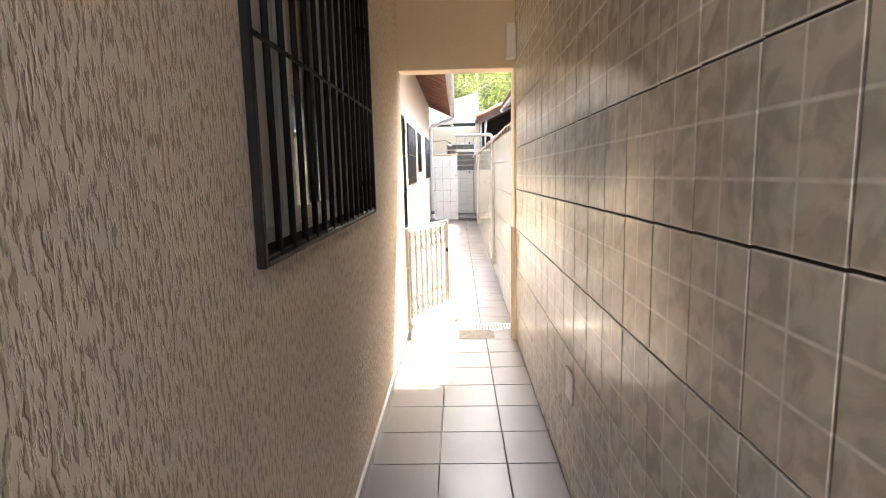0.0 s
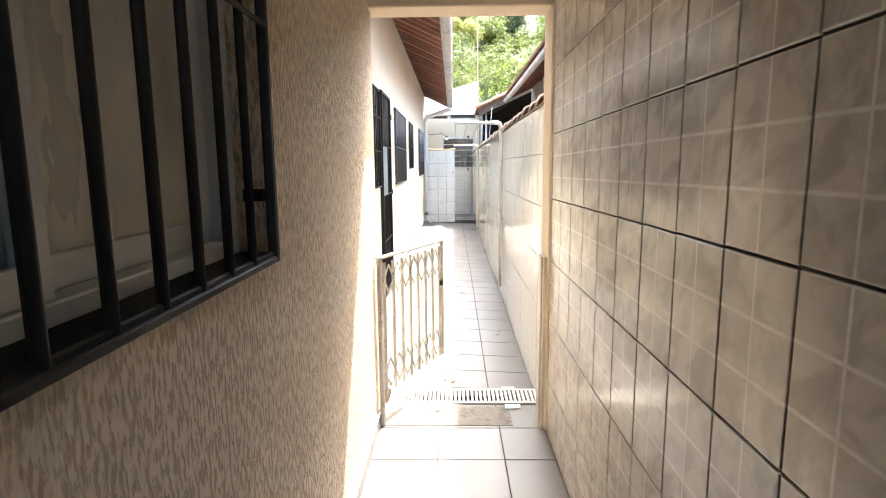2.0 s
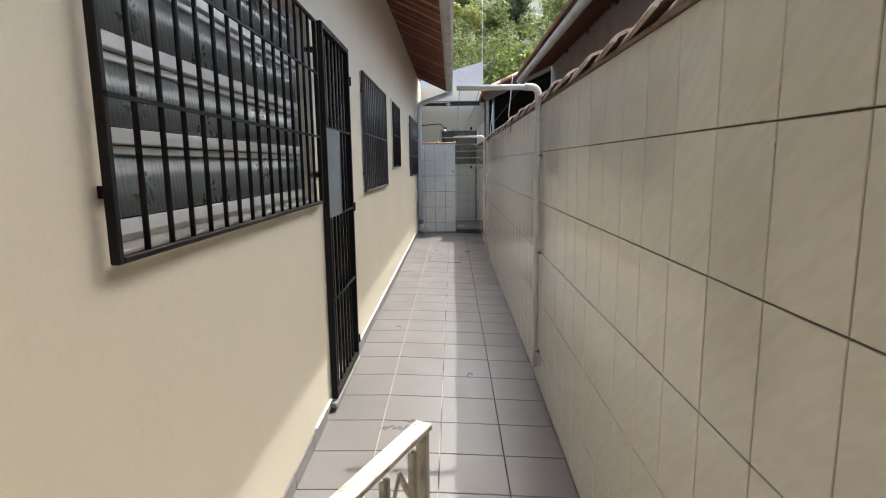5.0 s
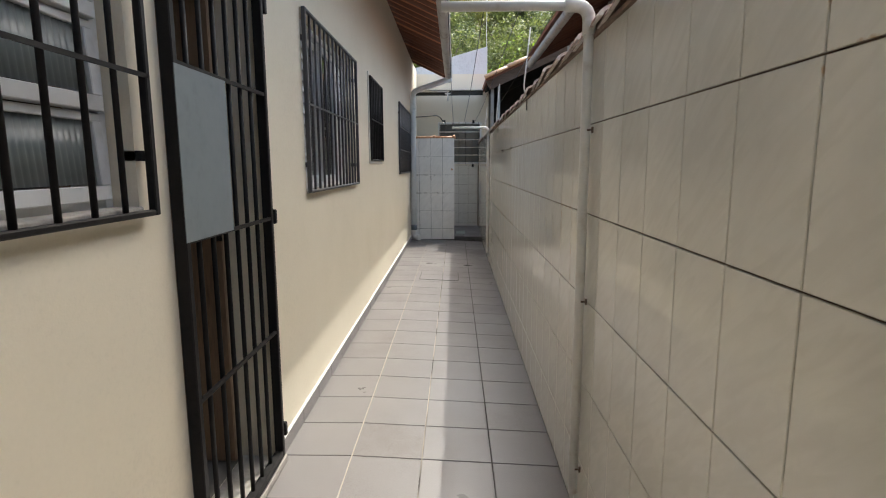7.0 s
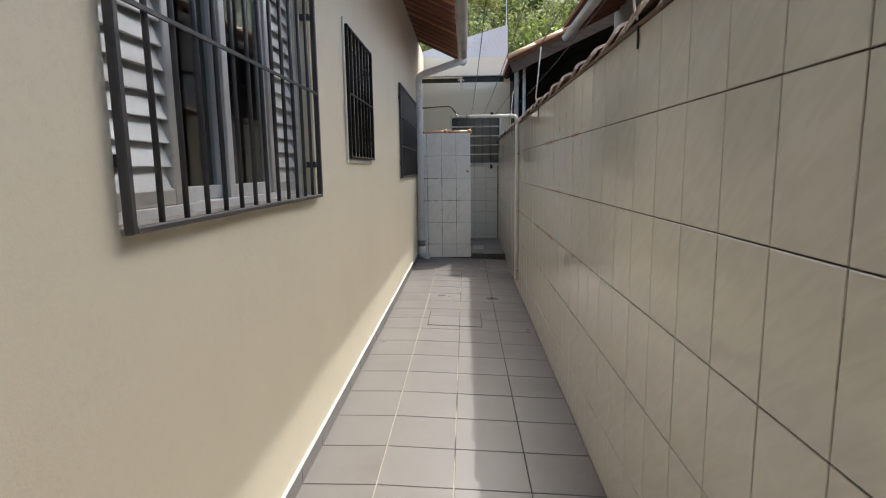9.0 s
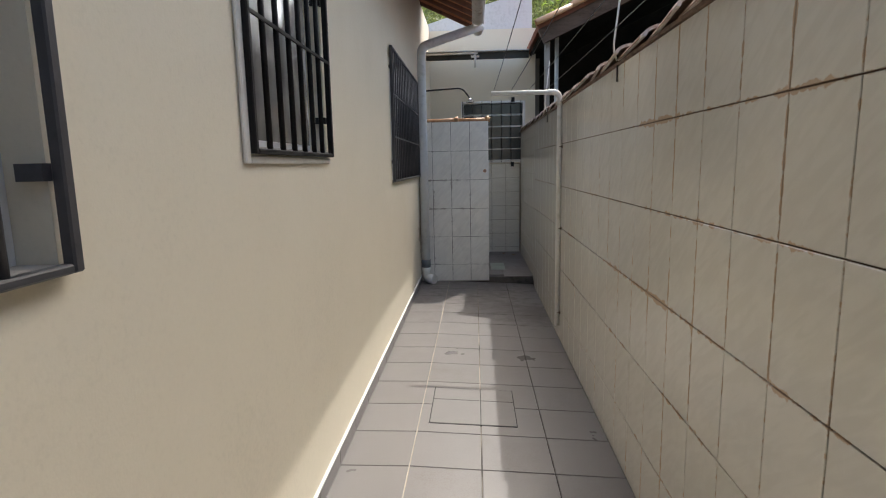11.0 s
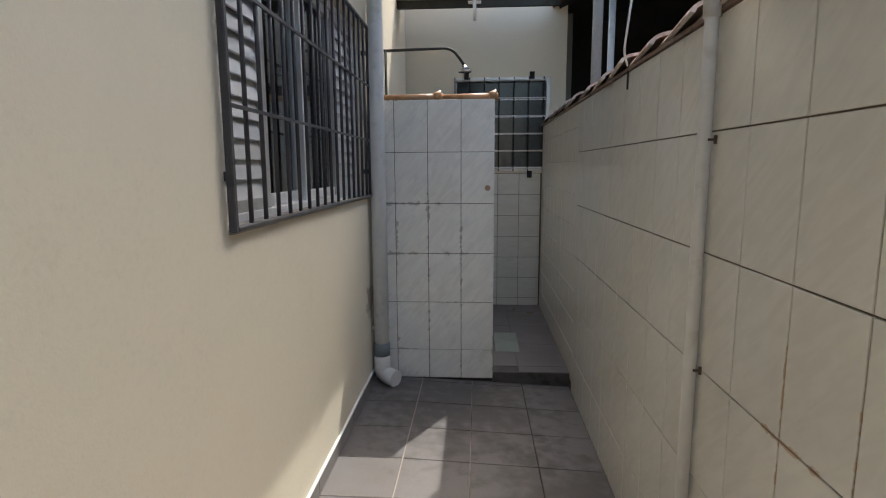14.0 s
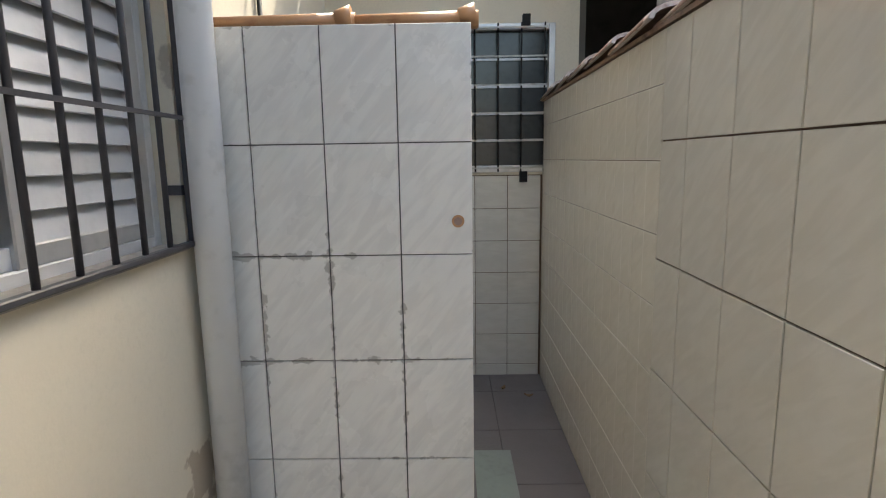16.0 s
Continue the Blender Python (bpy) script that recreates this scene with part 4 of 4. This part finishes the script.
end_post = put("end_post", M_GATE, gate, lambda bm: flat(bm, along(0.99, GZ0), along(0.99, GZ1), 0.014, 0.020), bevel=0.002)
put("hinge_post", M_GATE, gate, lambda bm: flat(bm, along(0.0, 0.005), along(0.0, GZ1 + 0.01), 0.02, 0.022), bevel=0.003)
for i in range(8):
    s = 0.06 + 0.88 * i / 7
    put("bar", M_GATE, gate, lambda bm: (flat(bm, along(s - 0.008, GZ0), along(s - 0.008, GZ1 - 0.03), 0.005, 0.010), flat(bm, along(s + 0.008, GZ0), along(s + 0.008, GZ1 - 0.03), 0.005, 0.010)))
for zc in (0.745, 0.26):
    for i in range(8):
        s = 0.06 + 0.88 * i / 7
        d = 0.44 / 7
        put("scissor_link", M_GATE, gate, lambda bm: (flat(bm, along(s - d, zc - 0.075), along(s + d, zc + 0.075), 0.009, 0.003), flat(bm, along(s - d, zc + 0.075) , along(s + d, zc - 0.075), 0.009, 0.005)))
put("latch", M_BLACK, end_post, boxes((-0.045, -0.025, 2.38, 2.43, 0.60, 0.63)))
gp = thing("gate_stop", (0.47, 1.85, 0), "slim grey iron gate stop on the pilaster", "gate post")
put("stop_bar", M_GATE, gp, boxes((0.462, 0.485, 1.80, 1.885, 0.0, 0.868)), bevel=0.003)
put("stop_plate", M_BEAM, gp, boxes((0.470, 0.485, 1.77, 1.80, 0.0, 0.868)))

# ---- drain grate ----
gr = thing("drain_grate", (0.08, 2.29, -0.055), "white plastic slotted drain grate across the passage", "drain grate")
put("rim", M_PVC_WHITE, gr, boxes((XL1, 0.535, 2.190, 2.215, -0.09, -0.052), (XL1, 0.535, 2.365, 2.390, -0.09, -0.052)))
bm = bmesh.new()
box(bm, -0.0075, 0.0075, -0.076, 0.076, -0.02, 0.002)
bar_me = finish(bm, M_PVC_WHITE, "grate_bar")
for i in range(35):
    o = new("grate_bar", bar_me)
    o.parent = gr
    o.location = (XL1 + 0.012 + i * 0.0252 - 0.08, 0, 0)
structure("drain_sill", "grey smeared cement strip before the drain grate", M_SMEAR, (-0.338, 0.335, 1.80, 2.02, 0.0005, 0.0028))

# ---- shower corner ----
structure("wall_partition", "white tiled shower partition wall", M_GROUT_GREY, (XL2, 0.072, Y_PART + 0.006, Y_PART + 0.115, 0, 1.672))
for a, b in ((-0.65, -0.225), (-0.235, 0.095)):
    c = thing("partition_cap", ((a + b) / 2, Y_PART + 0.05, 1.672), "glazed orange clay cap tile on the partition", "cap tile", "cap tiles on the partition")
    cap = put("cap", M_CLAY_LIGHT, c, lambda bm: rod(bm, (a, Y_PART + 0.045, 1.684), (b, Y_PART + 0.045, 1.688), 0.020, 12, 0.023))
    put("nose", M_CLAY_LIGHT, cap, lambda bm: rod(bm, (b - 0.05, Y_PART + 0.045, 1.690), (b - 0.008, Y_PART + 0.045, 1.696), 0.026, 12, 0.034))
sh = thing("shower", (-0.6, 13.2, 2.1), "dark metal shower arm with a dull round head", "shower")
arm = put("arm", M_RUBBER, sh, lambda bm: tube(bm, bend((XL2, 12.6, 2.055), (-0.20, 12.75, 2.10), (-0.12, 12.78, 1.99), 0.07), 0.010, 8))
put("head", M_CHROME, arm, lambda bm: (rod(bm, (-0.12, 12.78, 1.99), (-0.115, 12.78, 1.95), 0.012, 12, 0.045), rod(bm, (-0.115, 12.78, 1.95), (-0.115, 12.78, 1.94), 0.047, 14)))
put("riser", M_RUBBER, sh, lambda bm: rod(bm, (XL2 + 0.012, 12.6, 1.0), (XL2 + 0.012, 12.6, 2.055), 0.009, 8))
# back window
bw = new("window_6")
bw.location = (0.18, Y_BACK, 1.25)
tagged(bw, "dark back window with an iron grille and white frame", "window", kind="structure")
yb = Y_BACK
put("window_frame", M_ALU, bw, boxes((-0.24, -0.205, yb - 0.01, yb + 0.08, 1.25, 2.05), (0.565, 0.60, yb - 0.01, yb + 0.08, 1.25, 2.05), (-0.205, 0.565, yb - 0.01, yb + 0.08, 1.25, 1.285), (-0.205, 0.565, yb - 0.01, yb + 0.08, 2.015, 2.05)), bevel=0.003)
for k in range(5):
    z = 1.285 + 0.146 * k
    put("louvre_pane", M_DARKPANE, bw, lambda bm: box(bm, -0.205, 0.565, yb + 0.03, yb + 0.034, z + 0.004, z + 0.142))
    put("louvre_edge", M_ALU, bw, boxes((-0.205, 0.565, yb + 0.025, yb + 0.04, z - 0.008, z + 0.004)))
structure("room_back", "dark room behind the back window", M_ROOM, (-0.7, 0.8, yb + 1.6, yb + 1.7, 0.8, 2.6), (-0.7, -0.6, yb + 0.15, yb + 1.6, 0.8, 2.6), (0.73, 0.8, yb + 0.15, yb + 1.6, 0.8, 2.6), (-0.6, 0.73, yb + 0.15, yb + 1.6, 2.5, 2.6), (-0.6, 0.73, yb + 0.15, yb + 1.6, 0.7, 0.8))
bg = thing("window_grille", (0.18, yb - 0.03, 1.25), "grey iron grille over the back window", "window grille", "window grilles")
for k in range(6):
    z = 1.275 + 0.15 * k
    put("cross_bar", M_GUTTER, bg, boxes((-0.23, 0.555, yb - 0.034, yb - 0.026, z - 0.0045, z + 0.0045)))
for k in range(7):
    x = -0.22 + 0.127 * k
    put("bar", M_BLACK, bg, lambda bm: rod(bm, (x, yb - 0.022, 1.255), (x, yb - 0.022, 2.05), 0.0045, 6))
for x, z in ((-0.12, 2.06), (0.44, 2.06), (0.43, 1.225)):
    put("lug", M_BLACK, bg, boxes((x - 0.02, x + 0.02, yb - 0.04, yb, z - 0.03, z + 0.03)))

# ---- utility box in the passage ----
ub = thing("wall_box", (0.48, 1.74, 2.2), "small white plastic electrical box on the wall", "electrical box")
put("case", M_PVC_WHITE, ub, boxes((0.425, 0.494, 1.68, 1.76, 2.065, 2.30)), bevel=0.008)

plate = thing("blank_plate", (0.49, -0.23, 0.45), "small pale blank cover plate on the tiled wall", "cover plate")
put("plate", M_PVC_WHITE, plate, boxes((0.488, 0.4955, -0.29, -0.17, 0.39, 0.51)), bevel=0.003)
plug = thing("wall_plug", (0.036, Y_PART, 1.165), "rusty capped pipe stub in the partition", "pipe stub")
put("stub", M_CREST, plug, lambda bm: rod(bm, (0.036, Y_PART + 0.004, 1.165), (0.036, Y_PART - 0.003, 1.165), 0.011, 12))
put("ring", M_CLAY_LIGHT, plug, lambda bm: rod(bm, (0.036, Y_PART + 0.004, 1.165), (0.036, Y_PART - 0.0015, 1.165), 0.017, 14))

# ---- hill and trees ----
bm = bmesh.new()
grid = [[bm.verts.new((-30 + 3 * i, 20 + 2.2 * j, -0.2 + 0.42 * 2.2 * j + 0.8 * noise.noise((i * 0.4, j * 0.4, 0)))) for j in range(26)] for i in range(28)]
for i in range(27):
    for j in range(25):
        bm.faces.new((grid[i][j], grid[i + 1][j], grid[i + 1][j + 1], grid[i][j + 1]))
tagged(part("backdrop", bm, M_HILL), "dark overgrown hillside beyond the houses", kind="structure")


def tree(x, y, z, h, w, material, seed, leaves=5000, size=0.16):
    rnd = random.Random(seed)
    t = thing("tree", (x, y, z), "dense leafy green tree on the hillside", "tree", "trees on the hillside")
    def trunk(bm):
        rod(bm, (x, y, min(z - 0.5, 0.42 * (y - 20) - 1.2)), (x + 0.2, y, z + h * 0.5), 0.16, 8, 0.10)
        for k in range(5):
            a = rnd.uniform(0, 6.28)
            rod(bm, (x + 0.1, y, z + h * (0.25 + 0.05 * k)), (x + w * 0.6 * math.cos(a), y + w * 0.6 * math.sin(a), z + h * rnd.uniform(0.6, 0.9)), 0.06, 6, 0.02)
    put("trunk", M_BARK, t, trunk)
    clumps = [(x + rnd.gauss(0, w * 0.42), y + rnd.gauss(0, w * 0.42), z + h * rnd.uniform(0.25, 1.0), rnd.uniform(0.35, 0.8)) for _ in range(26)]
    vs, fs = [], []
    for _ in range(leaves):
        cx, cy, cz, cr = clumps[rnd.randrange(len(clumps))]
        d = Vector((rnd.gauss(0, 1), rnd.gauss(0, 1), rnd.gauss(0, 1))).normalized() * cr * rnd.uniform(0.6, 1.05)
        p = Vector((cx, cy, cz)) + d
        n = (d.normalized() * 0.8 + Vector((rnd.uniform(-1, 1), rnd.uniform(-1, 1), rnd.uniform(-0.2, 1.2)))).normalized()
        u = n.orthogonal().normalized()
        u.rotate(Matrix.Rotation(rnd.uniform(0, 6.28), 3, n))
        v = n.cross(u)
        s = size * rnd.uniform(0.6, 1.3)
        k = len(vs)
        vs += [p - u * s * 0.5 - t.location, p + v * s * 0.22 - n * s * 0.06 - t.location, p + u * s * 0.5 - t.location, p - v * s * 0.22 - n * s * 0.06 - t.location]
        fs.append((k, k + 1, k + 2, k + 3))
    me = bpy.data.meshes.new("crown")
    me.from_pydata([tuple(q) for q in vs], [], fs)
    me.materials.append(material)
    c = new("crown", me)
    c.parent = t
    return t


LEAVES = [leaf_material("leaf_green", (0.155, 0.185, 0.05)), leaf_material("leaf_yellow_green", (0.25, 0.255, 0.065)), leaf_material("leaf_deep_green", (0.095, 0.125, 0.045))]
rt = random.Random(5)
for k in range(22):
    ty = 22 + 1.35 * k
    tx = 0.07 * ty + rt.uniform(-0.16, 0.16) * ty * 0.9
    tree(tx, ty, 0.42 * (ty - 20) - 0.2 + rt.uniform(-0.6, 0.2), rt.uniform(3.5, 5.5), rt.uniform(1.4, 2.2), LEAVES[rt.choice((0, 0, 1, 2))], k, leaves=9000, size=0.135 + 0.005 * k)
tree(1.5, 18.5, 0.0, 4.2, 0.45, leaf_material("leaf_bright", (0.22, 0.34, 0.03)), 77, leaves=900, size=0.13)

# ---- ceramic pieces ----
def tile_mesh(w, h, t, material, name="tile", e=0.0014):
    """A tile facing +z, corner at the origin, with eased edges."""
    bm = bmesh.new()
    lo = [bm.verts.new(p) for p in ((0, 0, 0), (w, 0, 0), (w, h, 0), (0, h, 0))]
    up = [bm.verts.new(p) for p in ((0, 0, t - e), (w, 0, t - e), (w, h, t - e), (0, h, t - e))]
    tp = [bm.verts.new(p) for p in ((e, e, t), (w - e, e, t), (w - e, h - e, t), (e, h - e, t))]
    for a, b in ((lo, up), (up, tp)):
        for i in range(4):
            bm.faces.new((a[i], a[(i + 1) % 4], b[(i + 1) % 4], b[i]))
    bm.faces.new(tp)
    return finish(bm, material, name)


made = {}


def lay(name, parent, key, build, m):
    """A piece that shares its mesh with its like."""
    if key not in made:
        made[key] = build()
    o = new(name, made[key])
    o.parent = parent
    o.matrix_basis = m
    return o


def spans(lo, hi, phase, step, gap):
    """Pieces between lo and hi on a lattice: (start, size)."""
    k = math.floor((lo - phase) / step)
    out = []
    while phase + k * step < hi:
        a, b = max(lo, phase + k * step), min(hi, phase + (k + 1) * step)
        if b - a > 0.012:
            out.append((a + gap / 2, round(b - a - gap, 4)))
        k += 1
    return out


FACE_LEFT = Matrix(((0, 0, -1, 0), (-1, 0, 0, 0), (0, 1, 0, 0), (0, 0, 0, 1)))  # tile x runs to -y, tile y up, face to -x
FACE_FRONT = Matrix(((1, 0, 0, 0), (0, 0, -1, 0), (0, 1, 0, 0), (0, 0, 0, 1)))  # face to -y
jit = random.Random(3)


def wobble(a=0.0012):
    return Matrix.Rotation(jit.uniform(-a, a), 4, "X") @ Matrix.Rotation(jit.uniform(-a, a), 4, "Y")


wall1 = bpy.data.objects["wall_boundary_passage"]
for y, w in spans(-3.0, 1.755, -0.075, 0.2, 0.0055):
    for z, h in spans(0.0, 2.6, 0.8705, 0.2928, 0.0055):
        fall = -0.0085 * y
        low = z < 0.05
        hh = round(h + (0.04 if low else 0), 4)
        lay("tile", wall1, ("a", w, hh), lambda: tile_mesh(w, hh, 0.008, M_TILE1), Matrix.Translation((XR1 + 0.008, y + w, z + fall - (0.04 if low else 0))) @ FACE_LEFT @ wobble(0.002))
wall2 = bpy.data.objects["wall_boundary_yard"]
for y, w in spans(11.985, Y_BACK, 11.985, 0.1866, 0.0016):
    for z, h in spans(0.0, WALL_TOP - 0.006, 1.317, 0.1866, 0.0016):
        lay("tile", wall2, ("e", w, h), lambda: tile_mesh(w, h, 0.0075, M_TILE5), Matrix.Translation((XR2 + 0.008, y + w, z)) @ FACE_LEFT @ wobble(0.0016))
for y, w in spans(1.965, 11.985, 3.46, 0.1995, 0.0035):
    for z, h in spans(-0.1, WALL_TOP - 0.006, 0.7745, 0.2955, 0.0035):
        lay("tile", wall2, ("b", w, h), lambda: tile_mesh(w, h, 0.008, M_TILE2), Matrix.Translation((XR2 + 0.008, y + w, z)) @ FACE_LEFT @ wobble(0.0016))
wall3 = bpy.data.objects["wall_partition"]
for x, w in spans(XL2, 0.080, -0.509, 0.195, 0.0035):
    for z, h in spans(0.0, 1.672, 1.3735, 0.2985, 0.003):
        lay("tile", wall3, ("c", w, h), lambda: tile_mesh(w, h, 0.008, M_TILE3), Matrix.Translation((x, Y_PART + 0.008, z)) @ FACE_FRONT @ wobble(0.002))
wall4 = structure("wall_back_bed", "brown grout bed of the tiled back wall", M_GROUT, (0.0, XR2, Y_BACK - 0.004, Y_BACK - 0.0005, 0.04, 1.235))
for x, w in spans(0.0, XR2, 0.53, 0.1866, 0.003):
    for z, h in spans(0.04, 1.232, 1.232, 0.1866, 0.003):
        lay("tile", wall4, ("d", w, h), lambda: tile_mesh(w, h, 0.006, M_TILE4), Matrix.Translation((x, Y_BACK - 0.002, z)) @ FACE_FRONT @ wobble(0.002))
T, TX = 0.2985, 0.302


def fall(x, y):
    """The yard floor falls to the boundary wall and to the drain at the gate."""
    return -0.05 * max(0.0, min(1.0, (5.2 - y) / 2.4)) - 0.042 * max(0.0, (x + 0.35) / 0.89)


def laid(x, y, w, h, lift=0.0):
    """The place of a floor tile that follows the fall."""
    z00, z10, z01 = fall(x, y), fall(x + w, y), fall(x, y + h)
    return Matrix.Translation((x, y, z00 + lift)) @ Matrix.Rotation(math.atan2(z01 - z00, h), 4, "X") @ Matrix.Rotation(-math.atan2(z10 - z00, w), 4, "Y")


for x, w in spans(XL1, XR1, 0.265, TX, 0.005):
    for y, h in spans(-3.3, 2.045, 1.7785, T, 0.005):
        if h > 0.02:
            lay("tile", slab, ("f", w, h), lambda: tile_mesh(w, h, 0.008, M_FLOOR, e=0.0015), Matrix.Translation((x, y, -0.008)) @ wobble(0.001))
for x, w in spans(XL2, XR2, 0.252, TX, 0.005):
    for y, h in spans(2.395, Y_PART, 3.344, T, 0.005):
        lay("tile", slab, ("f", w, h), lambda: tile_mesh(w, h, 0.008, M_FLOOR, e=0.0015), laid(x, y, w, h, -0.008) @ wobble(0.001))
shower = bpy.data.objects["shower_floor"]
for x, w in spans(XL2, XR2, 0.235, 0.44, 0.003):
    for y, h in spans(Y_PART + (0.002 if x > 0.2 else 0.1), Y_BACK - 0.002, Y_PART + 0.1, 0.44, 0.003):
        lay("tile", shower, ("g", w, h), lambda: tile_mesh(w, h, 0.008, M_FLOOR_DARK, e=0.002), Matrix.Translation((x, y, 0.037)) @ wobble(0.001))
skirt = new("baseboard")
tagged(skirt, "row of narrow grey skirting tiles along the house wall", kind="structure")
for y, h in spans(2.395, 12.03, 3.344, T, 0.004):
    if not 4.32 < y + h / 2 < 5.12:
        lay("tile", skirt, ("s", h), lambda: tile_mesh(h, 0.07, 0.009, M_FLOOR, e=0.0015), Matrix.Translation((XL2, y, 0.001)) @ Matrix.Rotation(math.atan2(fall(XL2, y + h) - fall(XL2, y), h), 4, "X") @ Matrix.Translation((0, 0, fall(XL2, y))) @ Matrix(((0, 0, 1, 0), (1, 0, 0, 0), (0, 1, 0, 0), (0, 0, 0, 1))))
put("bead", M_WHITE, skirt, boxes((XL2 + 0.001, XL2 + 0.012, 4.0, 4.33, 0.050, 0.058), (XL2 + 0.001, XL2 + 0.012, 5.1, 12.03, 0.072, 0.080)), "white painted bead")
skirt_in = new("baseboard")
tagged(skirt_in, "narrow grey skirting strip along the passage wall", kind="structure")
for y, h in spans(-3.3, Y_CORNER, 1.7785, T, 0.004):
    lay("tile", skirt_in, ("s", h), lambda: tile_mesh(h, 0.07, 0.009, M_FLOOR, e=0.0015), Matrix.Translation((XL1, y, 0.001)) @ Matrix(((0, 0, 1, 0), (1, 0, 0, 0), (0, 1, 0, 0), (0, 0, 0, 1))))
put("bead", M_WHITE, skirt_in, boxes((XL1 + 0.001, XL1 + 0.012, -3.3, Y_CORNER, 0.072, 0.080)), "white painted bead")
cover = thing("inspection_cover", (-0.09, 9.015, 0.0), "square tiled inspection cover set in the floor", "inspection cover")
put("rim", M_RUBBER, cover, boxes((-0.303, 0.128, 8.803, 9.228, -0.006, 0.0012)), "dark open joint")
for a, b in ((-0.298, -0.052), (-0.048, 0.123)):
    put("lid_tile", M_FLOOR, cover, boxes((a, b, 8.808, 9.073, -0.004, 0.003)), bevel=0.001)
    put("lid_tile", M_FLOOR, cover, boxes((a, b, 9.077, 9.223, -0.004, 0.003)), bevel=0.001)

cover.location.z, cover.rotation_euler.y = fall(-0.09, 9.0) + 0.001, math.atan(0.042 / 0.89)

# ---- shower floor patch, litter, damp stain ----
patch = thing("patch_tile", (0.19, 12.65, 0.045), "odd mint grey tile let into the shower floor", "tile")
put("tile_face", M_PATCH, patch, boxes((0.105, 0.268, 12.42, 12.85, 0.0455, 0.0475)), bevel=0.0008)
rl = random.Random(12)
for lx, ly, lz, ls in ((0.43, 13.40, 0.047, 0.05), (0.30, 13.50, 0.047, 0.04), (0.03, 2.46, -0.047, 0.045), (-0.02, 2.49, -0.047, 0.022), (-0.05, 1.95, 0.003, 0.026), (0.22, 2.08, -0.047, 0.024)):
    leaf = thing("dry_leaf", (lx, ly, lz), "small curled dry brown leaf on the floor", "leaf", "fallen leaves")
    a = rl.uniform(0, 6.28)
    def curl(bm):
        rows = []
        for k in range(6):
            u = k / 5
            wd = ls * 0.32 * math.sin(math.pi * min(0.97, u + 0.03)) + 0.0008
            cx, cy = lx + (u - 0.5) * ls * math.cos(a), ly + (u - 0.5) * ls * math.sin(a)
            up = lz + 0.012 * (2 * u - 1) ** 2
            rows.append([bm.verts.new((cx - q * wd * math.sin(a), cy + q * wd * math.cos(a), up + 0.006 * abs(q))) for q in (-1, 0, 1)])
        for p, q in zip(rows, rows[1:]):
            for j in (0, 1):
                bm.faces.new((p[j], p[j + 1], q[j + 1], q[j])).smooth = True
    put("blade", M_LEAF_DRY, leaf, curl).modifiers.new("thick", "SOLIDIFY").thickness = 0.001

# litter by the drain
scrap = thing("plastic_scrap", (0.35, 2.03, 0.004), "crumpled pale cyan plastic scrap by the drain", "litter")
def scrap_fill(bm):
    g = [[bm.verts.new((0.315 + 0.085 * i / 5, 1.99 + 0.05 * j / 4, 0.004 + 0.012 * abs(noise.noise((i * 0.9, j * 0.9, 5))))) for j in range(5)] for i in range(6)]
    for i in range(5):
        for j in range(4):
            bm.faces.new((g[i][j], g[i + 1][j], g[i + 1][j + 1], g[i][j + 1]))
put("film", M_SCRAP, scrap, scrap_fill).modifiers.new("thick", "SOLIDIFY").thickness = 0.001
tag = thing("paper_label", (0.35, 2.41, -0.06), "small white paper label lying by the drain", "label")
put("paper", M_PVC_WHITE, tag, boxes((0.33, 0.41, 2.398, 2.424, -0.058, -0.054)))
